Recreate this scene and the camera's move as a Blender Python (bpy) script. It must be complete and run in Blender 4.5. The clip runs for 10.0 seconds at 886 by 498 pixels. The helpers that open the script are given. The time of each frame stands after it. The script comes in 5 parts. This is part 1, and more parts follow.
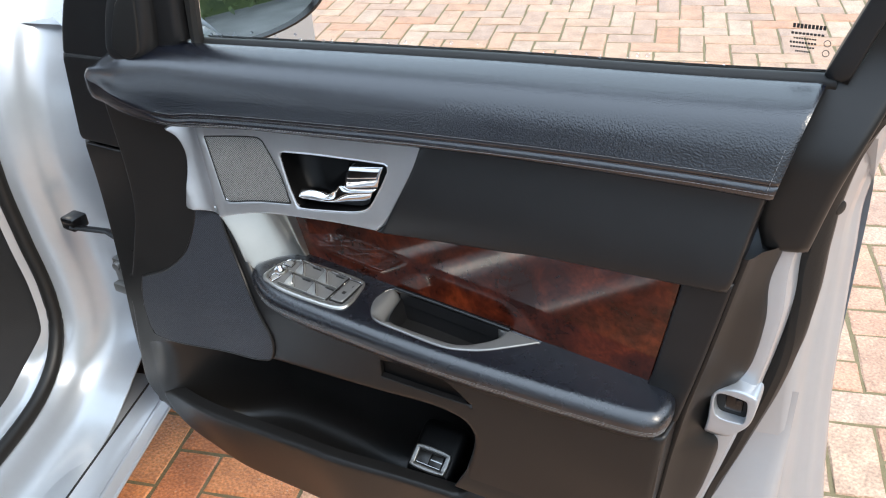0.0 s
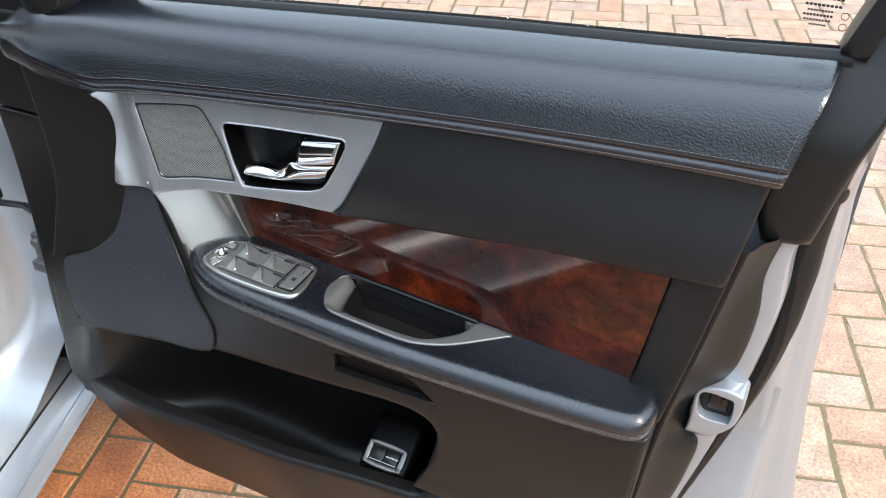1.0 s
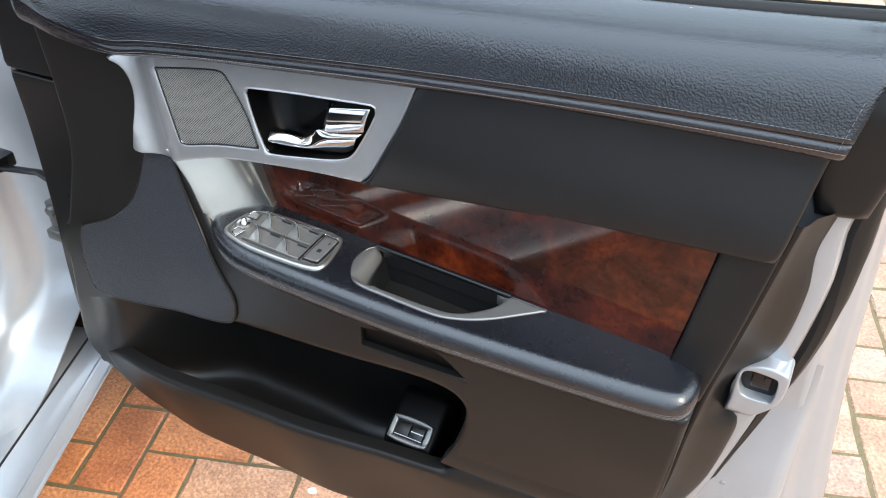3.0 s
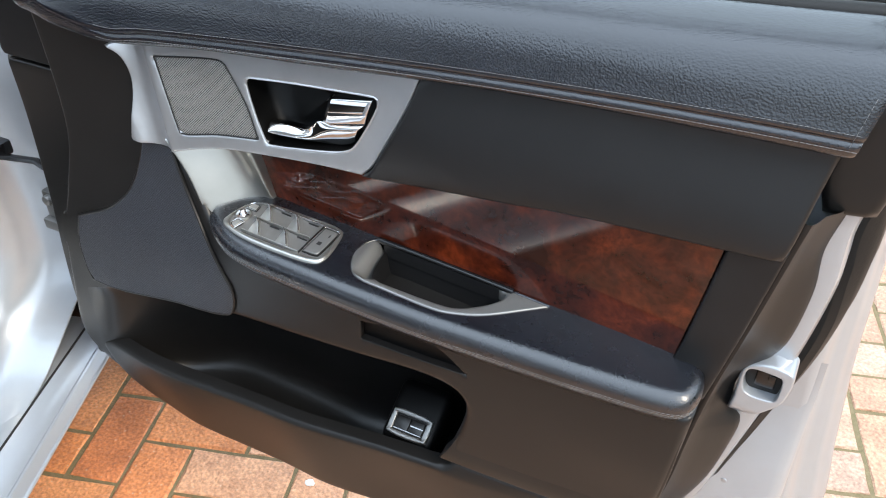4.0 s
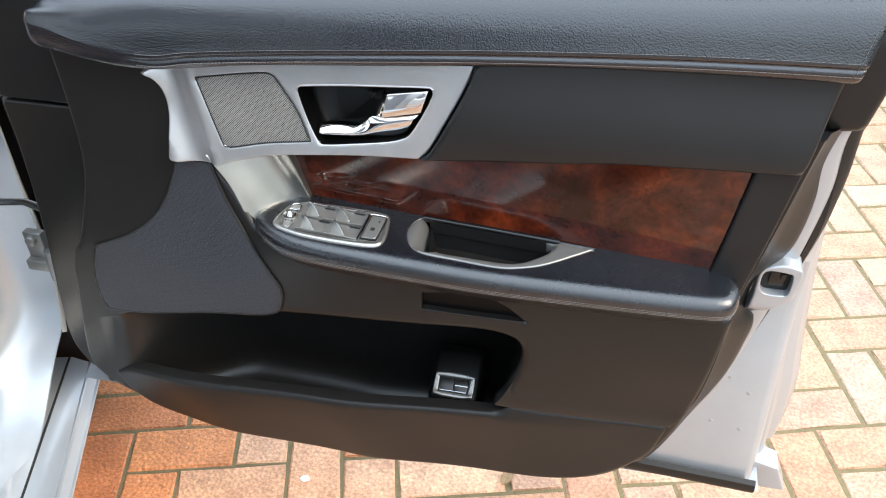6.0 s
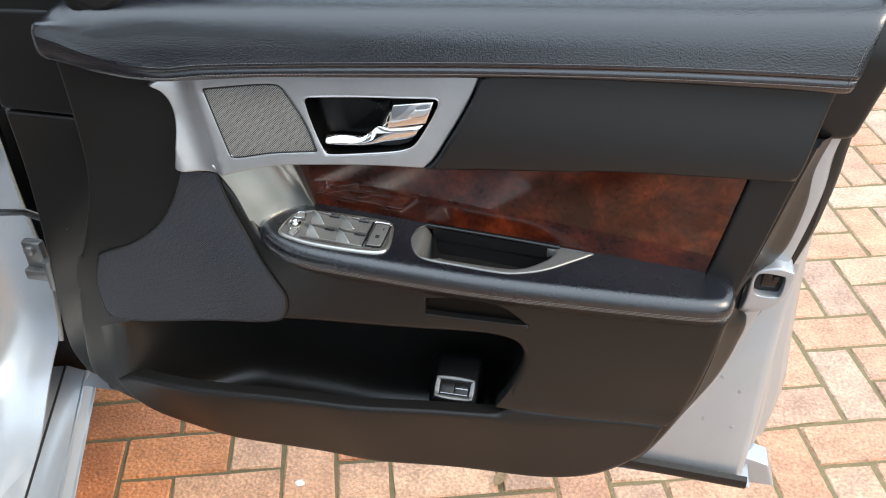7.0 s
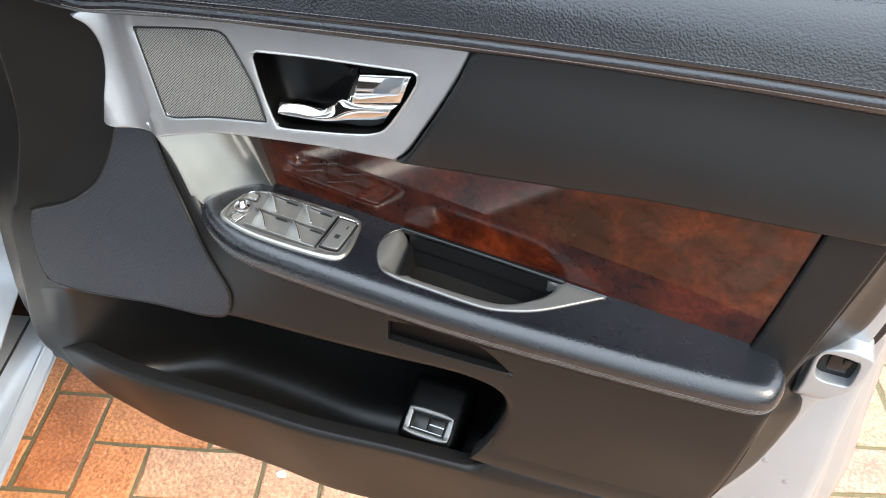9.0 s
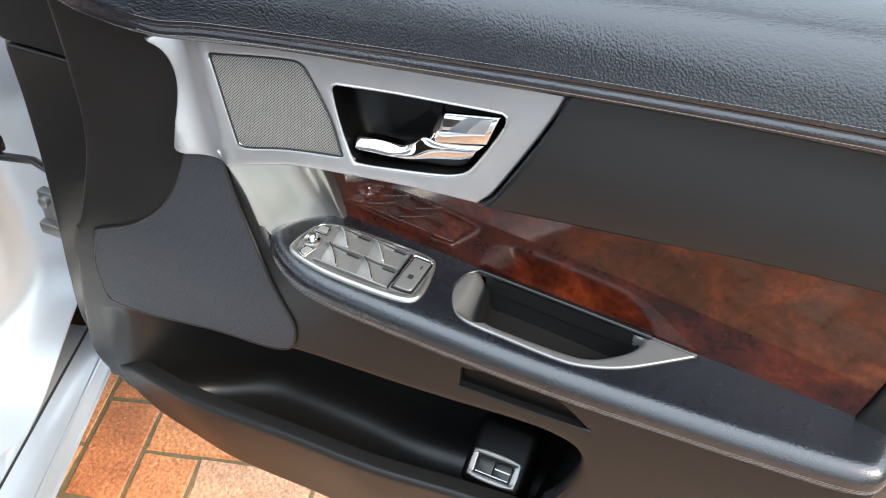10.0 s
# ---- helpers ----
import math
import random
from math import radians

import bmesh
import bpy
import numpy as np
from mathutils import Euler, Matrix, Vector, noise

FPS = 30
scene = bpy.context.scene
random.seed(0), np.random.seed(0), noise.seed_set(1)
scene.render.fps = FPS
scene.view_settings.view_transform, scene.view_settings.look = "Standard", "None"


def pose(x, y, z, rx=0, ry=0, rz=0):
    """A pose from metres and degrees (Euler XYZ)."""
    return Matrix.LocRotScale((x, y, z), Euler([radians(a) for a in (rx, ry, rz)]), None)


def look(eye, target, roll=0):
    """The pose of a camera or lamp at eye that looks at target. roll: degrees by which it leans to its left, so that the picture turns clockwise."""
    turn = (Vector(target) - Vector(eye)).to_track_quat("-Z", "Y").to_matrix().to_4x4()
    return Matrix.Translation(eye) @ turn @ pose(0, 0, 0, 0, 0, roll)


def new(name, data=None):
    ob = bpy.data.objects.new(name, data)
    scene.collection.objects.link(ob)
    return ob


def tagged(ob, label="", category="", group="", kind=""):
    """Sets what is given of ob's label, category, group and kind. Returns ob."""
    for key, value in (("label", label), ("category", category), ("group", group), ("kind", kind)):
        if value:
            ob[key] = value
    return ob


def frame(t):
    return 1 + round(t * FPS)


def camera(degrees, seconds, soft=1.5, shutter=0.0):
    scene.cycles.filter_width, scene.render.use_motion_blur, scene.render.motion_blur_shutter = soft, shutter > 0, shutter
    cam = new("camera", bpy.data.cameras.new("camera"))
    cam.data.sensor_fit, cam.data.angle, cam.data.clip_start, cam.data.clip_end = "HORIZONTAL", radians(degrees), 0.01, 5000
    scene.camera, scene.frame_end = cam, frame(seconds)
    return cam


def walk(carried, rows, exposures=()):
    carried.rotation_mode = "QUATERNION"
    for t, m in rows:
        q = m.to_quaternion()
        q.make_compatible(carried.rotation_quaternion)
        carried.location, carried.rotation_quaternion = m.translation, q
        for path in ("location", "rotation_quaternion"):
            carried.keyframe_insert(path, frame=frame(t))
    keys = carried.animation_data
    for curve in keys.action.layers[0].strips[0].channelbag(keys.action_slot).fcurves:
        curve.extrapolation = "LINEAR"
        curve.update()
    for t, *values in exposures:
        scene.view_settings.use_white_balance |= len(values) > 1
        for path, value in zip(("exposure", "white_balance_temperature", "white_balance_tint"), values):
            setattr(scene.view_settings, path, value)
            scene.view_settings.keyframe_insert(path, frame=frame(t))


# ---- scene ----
cam = camera(53.4, 10.0, 1.1)
PATH = [
    (0, (0.008, 0.08, 1.377), (-0.892, 1.504, 0.299), -4.4),
    (0.5, (-0.044, 0.118, 1.362), (-0.818, 1.595, 0.257), -1.2),
    (1, (-0.062, 0.135, 1.348), (-0.806, 1.593, 0.2), -1.1),
    (1.5, (-0.064, 0.14, 1.345), (-0.822, 1.571, 0.171), -2.0),
    (2, (-0.079, 0.137, 1.343), (-0.83, 1.56, 0.154), -1.9),
    (2.5, (-0.092, 0.143, 1.338), (-0.836, 1.561, 0.14), -1.5),
    (4, (-0.105, 0.157, 1.331), (-0.833, 1.558, 0.104), -0.6),
    (4.5, (-0.118, 0.165, 1.327), (-0.845, 1.563, 0.096), -0.4),
    (5, (-0.148, 0.174, 1.309), (-0.874, 1.57, 0.074), -1.2),
    (5.5, (-0.222, 0.102, 1.313), (-0.809, 1.559, 0.076), -1.5),
    (5.7, (-0.256, 0.028, 1.344), (-0.703, 1.535, 0.108), -1.7),
    (6.8, (-0.314, -0.054, 1.392), (-0.622, 1.497, 0.167), -0.3),
    (7, (-0.319, -0.046, 1.391), (-0.624, 1.506, 0.167), -0.1),
    (7.5, (-0.328, -0.016, 1.385), (-0.625, 1.536, 0.159), 0.4),
    (8, (-0.298, 0.104, 1.34), (-0.687, 1.647, 0.128), 2.5),
    (8.5, (-0.257, 0.166, 1.317), (-0.702, 1.635, 0.034), 3.2),
    (9, (-0.262, 0.188, 1.303), (-0.745, 1.618, -0.009), 2.4),
    (9.5, (-0.273, 0.204, 1.299), (-0.791, 1.608, -0.028), 2.4),
    (10, (-0.311, 0.231, 1.306), (-0.885, 1.618, -0.015), 2.0),
]
walk(cam, [(t, look(eye, target, roll)) for t, eye, target, roll in PATH], [(0.0, 1.09, 6930, 10), (2.0, 1.14, 7030, 10), (2.5, 1.24, 7030, 10), (4.0, 1.28, 7080, 10), (5.0, 1.42, 7180, 10), (5.5, 1.48, 7230, 10), (7.0, 1.10, 7430, 10), (7.5, 1.14, 7330, 10), (8.0, 1.46, 7230, 10), (9.0, 1.56, 7480, 10), (10.0, 1.64, 7430, 10)])

# ---- light ----
world = bpy.data.worlds.new("sky")
scene.world = world
world.use_nodes = True
wn, wl = world.node_tree.nodes, world.node_tree.links
sky = wn.new("ShaderNodeTexSky")
sky.sky_type = "NISHITA"
sky.sun_disc = False
sky.sun_elevation, sky.sun_rotation = radians(42), radians(112)
sky.air_density, sky.dust_density = 1.0, 2.5
# thin overcast over the clear sky: brightest overhead
coord, split = wn.new("ShaderNodeTexCoord"), wn.new("ShaderNodeSeparateXYZ")
wl.new(coord.outputs["Generated"], split.inputs["Vector"])
grade = wn.new("ShaderNodeMapRange")
grade.inputs["From Min"].default_value, grade.inputs["From Max"].default_value = 0.0, 1.0
grade.inputs["To Min"].default_value, grade.inputs["To Max"].default_value = 4.6, 14.5
wl.new(split.outputs["Z"], grade.inputs["Value"])
cloud = wn.new("ShaderNodeMix")
cloud.data_type, cloud.blend_type = "RGBA", "MULTIPLY"
cloud.inputs["Factor"].default_value = 1.0
cloud.inputs["A"].default_value = (0.73, 0.925, 1.18, 1)
wl.new(grade.outputs["Result"], cloud.inputs["B"])
veil = wn.new("ShaderNodeMix")
veil.data_type = "RGBA"
veil.inputs["Factor"].default_value = 0.75
wl.new(sky.outputs["Color"], veil.inputs["A"])
wl.new(cloud.outputs["Result"], veil.inputs["B"])
wl.new(veil.outputs["Result"], wn["Background"].inputs["Color"])
wn["Background"].inputs["Strength"].default_value = 0.14
sun = new("sun", bpy.data.lights.new("sun", "SUN"))
sun.data.energy, sun.data.angle, sun.data.color = 1.3, radians(20), (1.0, 0.93, 0.82)
sun.matrix_world = look((3.0, -1.2, 2.9), (0, 0, 0))


def lerp(a, b, t):
    return a + (b - a) * t


def smooth(t):
    t = min(1.0, max(0.0, t))
    return t * t * (3 - 2 * t)


def curve1(x, xs, zs):
    """Smooth value at x of a line through (xs, zs)."""
    if x <= xs[0]:
        return zs[0] + (x - xs[0]) * (zs[1] - zs[0]) / (xs[1] - xs[0])
    if x >= xs[-1]:
        return zs[-1] + (x - xs[-1]) * (zs[-1] - zs[-2]) / (xs[-1] - xs[-2])
    i = max(k for k in range(len(xs) - 1) if xs[k] <= x)
    h = xs[i + 1] - xs[i]
    def slope(k):
        a, b = max(0, k - 1), min(len(xs) - 1, k + 1)
        return (zs[b] - zs[a]) / (xs[b] - xs[a])
    t = (x - xs[i]) / h
    m0, m1 = slope(i) * h, slope(i + 1) * h
    return ((2 * t ** 3 - 3 * t ** 2 + 1) * zs[i] + (t ** 3 - 2 * t ** 2 + t) * m0
            + (-2 * t ** 3 + 3 * t ** 2) * zs[i + 1] + (t ** 3 - t ** 2) * m1)


def catmull(p0, p1, p2, p3, t):
    return 0.5 * ((2 * p1) + (p2 - p0) * t + (2 * p0 - 5 * p1 + 4 * p2 - p3) * t * t
                  + (3 * p1 - p0 - 3 * p2 + p3) * t ** 3)


def polyline(pts, n=8):
    """Open smooth curve through points of any dimension."""
    p = [np.array(q, float) for q in pts]
    p = [2 * p[0] - p[1]] + p + [2 * p[-1] - p[-2]]
    out = []
    for i in range(1, len(p) - 2):
        for k in range(n):
            out.append(catmull(p[i - 1], p[i], p[i + 1], p[i + 2], k / n))
    return out + [p[-2]]


def even(pts, step, closed=False):
    """The same line with evenly spaced points."""
    p = [np.array(q, float) for q in pts]
    if closed:
        p = p + [p[0]]
    d = np.concatenate([[0], np.cumsum([np.linalg.norm(b - a) for a, b in zip(p, p[1:])])])
    n = max(2, int(round(d[-1] / step)))
    s = np.linspace(0, d[-1], n + 1)
    if closed:
        s = s[:-1]
    a = np.array(p)
    return np.stack([np.interp(s, d, a[:, k]) for k in range(a.shape[1])], 1)


def loop(ctrl, step):
    """A closed outline: smooth through its points, with corners at those that carry a third value."""
    n = len(ctrl)
    corners = [i for i, c in enumerate(ctrl) if len(c) > 2]
    pts = [np.array(c[:2], float) for c in ctrl]
    if not corners:
        dense = []
        for i in range(n):
            for k in range(8):
                dense.append(catmull(pts[i - 1], pts[i], pts[(i + 1) % n], pts[(i + 2) % n], k / 8))
        return even(dense, step, True)
    out = []
    for a, c in enumerate(corners):
        e = corners[(a + 1) % len(corners)]
        idx = [c]
        while idx[-1] != e or len(idx) == 1:
            idx.append((idx[-1] + 1) % n)
            if idx[-1] == e:
                break
        run = polyline([pts[i] for i in idx]) if len(idx) > 2 else [pts[idx[0]], pts[idx[1]]]
        out.extend(list(even(run, step))[:-1])
    return np.array(out)


def inside(q, poly):
    x, y = q[:, 0], q[:, 1]
    hit = np.zeros(len(q), bool)
    for (x0, y0), (x1, y1) in zip(poly, np.roll(poly, -1, 0)):
        if y0 != y1:
            hit ^= ((y0 > y) != (y1 > y)) & (x < (x1 - x0) * (y - y0) / (y1 - y0) + x0)
    return hit


def gap(q, poly):
    """Distance of points from an outline."""
    best = np.full(len(q), 1e9)
    for a, b in zip(poly, np.roll(poly, -1, 0)):
        d = b - a
        t = np.clip(((q - a) @ d) / max(d @ d, 1e-12), 0, 1)
        best = np.minimum(best, np.linalg.norm(q - a - t[:, None] * d, axis=1))
    return best


SIDE = Matrix(((1, 0, 0, 0), (0, 0, -1, 0), (0, 1, 0, 0), (0, 0, 0, 1)))   # u, v, out -> x, z, -y
TOP = Matrix.Identity(4)                                                    # u, v, out -> x, y, z


def sheet(outline, depth, holes=(), step=0.006, rim=0.003, back=0.02, frame_m=SIDE, hole_rim=None, hole_back=None, rim_at=None):
    """A moulded sheet with rounded rims: outline and holes in its plane, depth(u, v) the place of its face along the
    plane's axis (y for SIDE, z for TOP), back the depth of its side walls, rim_at(u, v) how much of the rim is rounded."""
    edge = step * 0.8
    loops = [loop(o, edge) for o in (outline, *holes)]
    rims = [rim] + (list(hole_rim) if isinstance(hole_rim, tuple) else [rim if hole_rim is None else hole_rim] * len(holes))
    rings, lines, start = [], [], 0
    for l in loops:
        lines += [(start + i, start + (i + 1) % len(l)) for i in range(len(l))]
        start += len(l)
        rings.append(l)
    extra = []
    for l, r in zip(loops, rims):
        t = np.roll(l, -1, 0) - np.roll(l, 1, 0)
        nrm = np.stack([-t[:, 1], t[:, 0]], 1) / np.maximum(np.linalg.norm(t, axis=1), 1e-9)[:, None]
        for f in (0.1, 0.35, 0.7, 1.0) if r > 0 else ():
            extra += [(l + s * f * r * nrm, l, f * r) for s in (1, -1)]
    lo, hi = loops[0].min(0), loops[0].max(0)
    gx, gy = np.meshgrid(np.arange(lo[0], hi[0], step), np.arange(lo[1], hi[1], step))
    grid = np.stack([gx.ravel() + (np.arange(gx.size) // gx.shape[1] % 2) * step * 0.5, gy.ravel()], 1)

    def keep(q):
        ok = inside(q, loops[0])
        for h in loops[1:]:
            ok &= ~inside(q, h)
        return ok

    def free(q):
        return np.logical_and.reduce([gap(q, l) > r + 0.35 * step for l, r in zip(loops, rims)])

    inner = [grid[keep(grid) & free(grid)]]
    for e, l, d in extra:
        others = [gap(e, o) > r for o, r in zip(loops, rims) if o is not l]
        inner.append(e[np.logical_and.reduce([keep(e), gap(e, l) > 0.9 * d, *others])])
    pts = np.concatenate(rings + inner)
    from mathutils.geometry import delaunay_2d_cdt
    vs, _, fs, *_ = delaunay_2d_cdt([Vector(p) for p in pts], lines, [], 0, 1e-7)
    q = np.array([tuple(v) for v in vs])
    mid = np.array([(q[a] + q[b] + q[c]) / 3 for a, b, c in fs])
    fs = [f for f, ok in zip(fs, keep(mid)) if ok]
    drop = np.zeros(len(q))
    for l, rr in zip(loops, rims):
        if rr > 0:
            r = np.clip(1 - gap(q, l) / rr, 0, 1)
            drop = np.maximum(drop, rr * (1 - np.sqrt(np.maximum(0, 1 - r * r))))
    if rim_at is not None:
        drop *= np.array([rim_at(u, v) for u, v in q])
    sign = -1.0 if frame_m is SIDE else 1.0
    w = np.array([sign * depth(u, v) for u, v in q]) - drop
    bm = bmesh.new()
    bv = [bm.verts.new(frame_m @ Vector((u, v, h))) for (u, v), h in zip(q, w)]
    for f in fs:
        a, b, c = (q[i] for i in f)
        if (b[0] - a[0]) * (c[1] - a[1]) - (b[1] - a[1]) * (c[0] - a[0]) < 0:
            f = f[::-1]
        try:
            bm.faces.new([bv[i] for i in f])
        except ValueError:
            pass
    out = frame_m.to_3x3() @ Vector((0, 0, 1))
    rimedges = [e for e in bm.edges if len(e.link_faces) == 1]
    twin = {}
    flat = frame_m.inverted()
    def deep(v):
        if hole_back is None or len(loops) == 1:
            return back
        p = np.array([(flat @ v.co).to_2d()])
        return back if gap(p, loops[0])[0] < 1e-4 else hole_back
    for e in rimedges:
        for v in e.verts:
            if v not in twin:
                twin[v] = bm.verts.new(v.co - out * deep(v))
    for e in rimedges:
        l = e.link_loops[0]
        a, b = l.vert, l.link_loop_next.vert
        bm.faces.new([b, a, twin[a], twin[b]])
    for v in [v for v in bm.verts if not v.link_faces]:
        bm.verts.remove(v)
    return bm


def loft(sections, closed_u=False, caps=False):
    """A skin through sections of equally many points."""
    bm = bmesh.new()
    rows = [[bm.verts.new(p) for p in s] for s in sections]
    n = len(rows[0])
    for a, b in zip(rows, rows[1:]):
        for i in range(n if closed_u else n - 1):
            j = (i + 1) % n
            bm.faces.new([a[i], a[j], b[j], b[i]])
    if caps:
        for row in (rows[0][::-1], rows[-1]):
            bm.faces.new(row)
    bmesh.ops.recalc_face_normals(bm, faces=bm.faces)
    return bm


def tube(pts, radius, sides=10, flat=1.0):
    """A round bar along a line."""
    p = [Vector(q) for q in pts]
    secs = []
    up = Vector((0.13, 0.21, 0.97)).normalized()
    for i, c in enumerate(p):
        t = (p[min(i + 1, len(p) - 1)] - p[max(i - 1, 0)]).normalized()
        a = t.cross(up).normalized()
        b = t.cross(a).normalized()
        r = radius(i / (len(p) - 1)) if callable(radius) else radius
        secs.append([c + r * (math.cos(k * math.tau / sides) * a + flat * math.sin(k * math.tau / sides) * b) for k in range(sides)])
    return loft(secs, True, True)


def block(size, bevel=0.002, m=Matrix.Identity(4), segments=2):
    """A box with rounded edges."""
    bm = bmesh.new()
    bmesh.ops.create_cube(bm, size=1)
    bmesh.ops.scale(bm, vec=size, verts=bm.verts)
    if bevel:
        bmesh.ops.bevel(bm, geom=bm.edges[:], offset=bevel, segments=segments, affect="EDGES", profile=0.5)
    bmesh.ops.transform(bm, matrix=m, verts=bm.verts)
    return bm


def disc(radius, height, m, sides=28, bevel=0.0015):
    bm = bmesh.new()
    bmesh.ops.create_cone(bm, cap_ends=True, segments=sides, radius1=radius, radius2=radius, depth=height)
    if bevel:
        bmesh.ops.bevel(bm, geom=[e for e in bm.edges if abs(e.verts[0].co.z - e.verts[1].co.z) < 1e-6],
                        offset=bevel, segments=2, affect="EDGES", profile=0.5)
    bmesh.ops.transform(bm, matrix=m, verts=bm.verts)
    return bm


def join(*bms):
    """Several shapes of one part in one bmesh."""
    out = bmesh.new()
    for b in bms:
        me = bpy.data.meshes.new("tmp")
        b.to_mesh(me)
        out.from_mesh(me)
        b.free()
        bpy.data.meshes.remove(me)
    return out


def part(name, bm, material, parent=None, label="", angle=38):
    me = bpy.data.meshes.new(name)
    bm.to_mesh(me)
    bm.free()
    me.materials.append(material)
    me.shade_smooth()
    me.set_sharp_from_angle(angle=radians(angle))
    ob = new(name, me)
    if parent is not None:
        ob.parent = parent
        ob.matrix_parent_inverse = parent.matrix_world.inverted()
    return tagged(ob, label)


def thing(name, at, label, category, group="", kind=""):
    ob = new(name)
    ob.location = at
    ob.empty_display_size = 0.05
    bpy.context.view_layer.update()
    return tagged(ob, label, category, group, kind)


def stitch_row(points, every=0.0045, length=0.0037, r=0.00025):
    """Short threads along a line."""
    p = even(points, every)
    bm = bmesh.new()
    for a, b in zip(p, p[1:]):
        a, b = Vector(a), Vector(b)
        t = (b - a).normalized()
        c = (a + b) / 2
        s = t.cross(Vector((0, -1, 0.4))).normalized()
        o = t.cross(s).normalized()
        rows = []
        for k, f in ((-0.5, 0.45), (-0.25, 1.0), (0.25, 1.0), (0.5, 0.45)):
            rows.append([bm.verts.new(c + t * length * k + f * r * (math.cos(q * math.tau / 5) * s + math.sin(q * math.tau / 5) * o)) for q in range(5)])
        for r0, r1 in zip(rows, rows[1:]):
            for i in range(5):
                bm.faces.new([r0[i], r0[(i + 1) % 5], r1[(i + 1) % 5], r1[i]])
        bm.faces.new(rows[0][::-1])
        bm.faces.new(rows[-1])
    bmesh.ops.recalc_face_normals(bm, faces=bm.faces)
    return bm


# ---- materials ----
def material(name, colour, rough=0.5, metal=0.0, vary=0.12, vary_scale=30.0, rough_vary=0.08, bump=0.0, bump_scale=400.0,
             bump_kind="noise", bump_deep=0.0006, coat=0.0, coat_rough=0.05, second=None, spec=0.5, dirt=0.0):
    """Principled surface with a slow and a fine variation of colour and gloss and a fine relief."""
    m = bpy.data.materials.new(name)
    m.use_nodes = True
    n, l = m.node_tree.nodes, m.node_tree.links
    b = n["Principled BSDF"]
    b.inputs["Metallic"].default_value = metal
    b.inputs["Coat Weight"].default_value = coat
    b.inputs["Coat Roughness"].default_value = coat_rough
    b.inputs["Specular IOR Level"].default_value = spec
    tex = n.new("ShaderNodeTexCoord")
    slow = n.new("ShaderNodeTexNoise")
    slow.inputs["Scale"].default_value = vary_scale
    slow.inputs["Detail"].default_value = 6
    slow.inputs["Roughness"].default_value = 0.65
    l.new(tex.outputs["Object"], slow.inputs["Vector"])
    ramp = n.new("ShaderNodeValToRGB")
    c2 = second or tuple(c * (1 + 2 * vary) for c in colour)
    ramp.color_ramp.elements[0].position, ramp.color_ramp.elements[1].position = 0.3, 0.7
    ramp.color_ramp.elements[0].color = (*[c * (1 - vary) for c in colour], 1)
    ramp.color_ramp.elements[1].color = (*c2, 1)
    l.new(slow.outputs["Fac"], ramp.inputs["Fac"])
    colour_out = ramp.outputs["Color"]
    if dirt:
        spots = n.new("ShaderNodeTexNoise")
        spots.inputs["Scale"].default_value = vary_scale * 9
        spots.inputs["Detail"].default_value = 4
        l.new(tex.outputs["Object"], spots.inputs["Vector"])
        sr = n.new("ShaderNodeValToRGB")
        sr.color_ramp.elements[0].position, sr.color_ramp.elements[1].position = 0.60, 0.74
        sr.color_ramp.elements[1].color = (dirt, dirt, dirt, 1)
        l.new(spots.outputs["Fac"], sr.inputs["Fac"])
        mx = n.new("ShaderNodeMix")
        mx.data_type = "RGBA"
        mx.inputs["B"].default_value = (0.16, 0.14, 0.11, 1)
        l.new(sr.outputs["Color"], mx.inputs["Factor"])
        l.new(colour_out, mx.inputs["A"])
        colour_out = mx.outputs["Result"]
    l.new(colour_out, b.inputs["Base Color"])
    rr = n.new("ShaderNodeMapRange")
    rr.inputs["To Min"].default_value = max(0.0, rough - rough_vary)
    rr.inputs["To Max"].default_value = min(1.0, rough + rough_vary)
    l.new(slow.outputs["Fac"], rr.inputs["Value"])
    l.new(rr.outputs["Result"], b.inputs["Roughness"])
    if bump:
        if bump_kind == "leather":
            warp = n.new("ShaderNodeTexNoise")
            warp.inputs["Scale"].default_value = bump_scale * 0.7
            l.new(tex.outputs["Object"], warp.inputs["Vector"])
            mixv = n.new("ShaderNodeVectorMath")
            mixv.operation = "MULTIPLY_ADD"
            mixv.inputs[1].default_value = (0.0009, 0.0009, 0.0009)
            l.new(warp.outputs["Color"], mixv.inputs[0])
            l.new(tex.outputs["Object"], mixv.inputs[2])
            h = n.new("ShaderNodeTexVoronoi")
            h.feature = "SMOOTH_F1"
            h.inputs["Smoothness"].default_value = 0.2
            h.inputs["Scale"].default_value = bump_scale
            l.new(mixv.outputs["Vector"], h.inputs["Vector"])
            height, dist = h.outputs["Distance"], -1.0
        else:
            h = n.new("ShaderNodeTexNoise")
            h.inputs["Scale"].default_value = bump_scale
            h.inputs["Detail"].default_value = 3
            l.new(tex.outputs["Object"], h.inputs["Vector"])
            height, dist = h.outputs["Fac"], 1.0
        bp = n.new("ShaderNodeBump")
        bp.inputs["Strength"].default_value = min(1.0, bump)
        bp.inputs["Distance"].default_value = bump_deep
        bp.invert = dist < 0
        l.new(height, bp.inputs["Height"])
        l.new(bp.outputs["Normal"], b.inputs["Normal"])
    return m


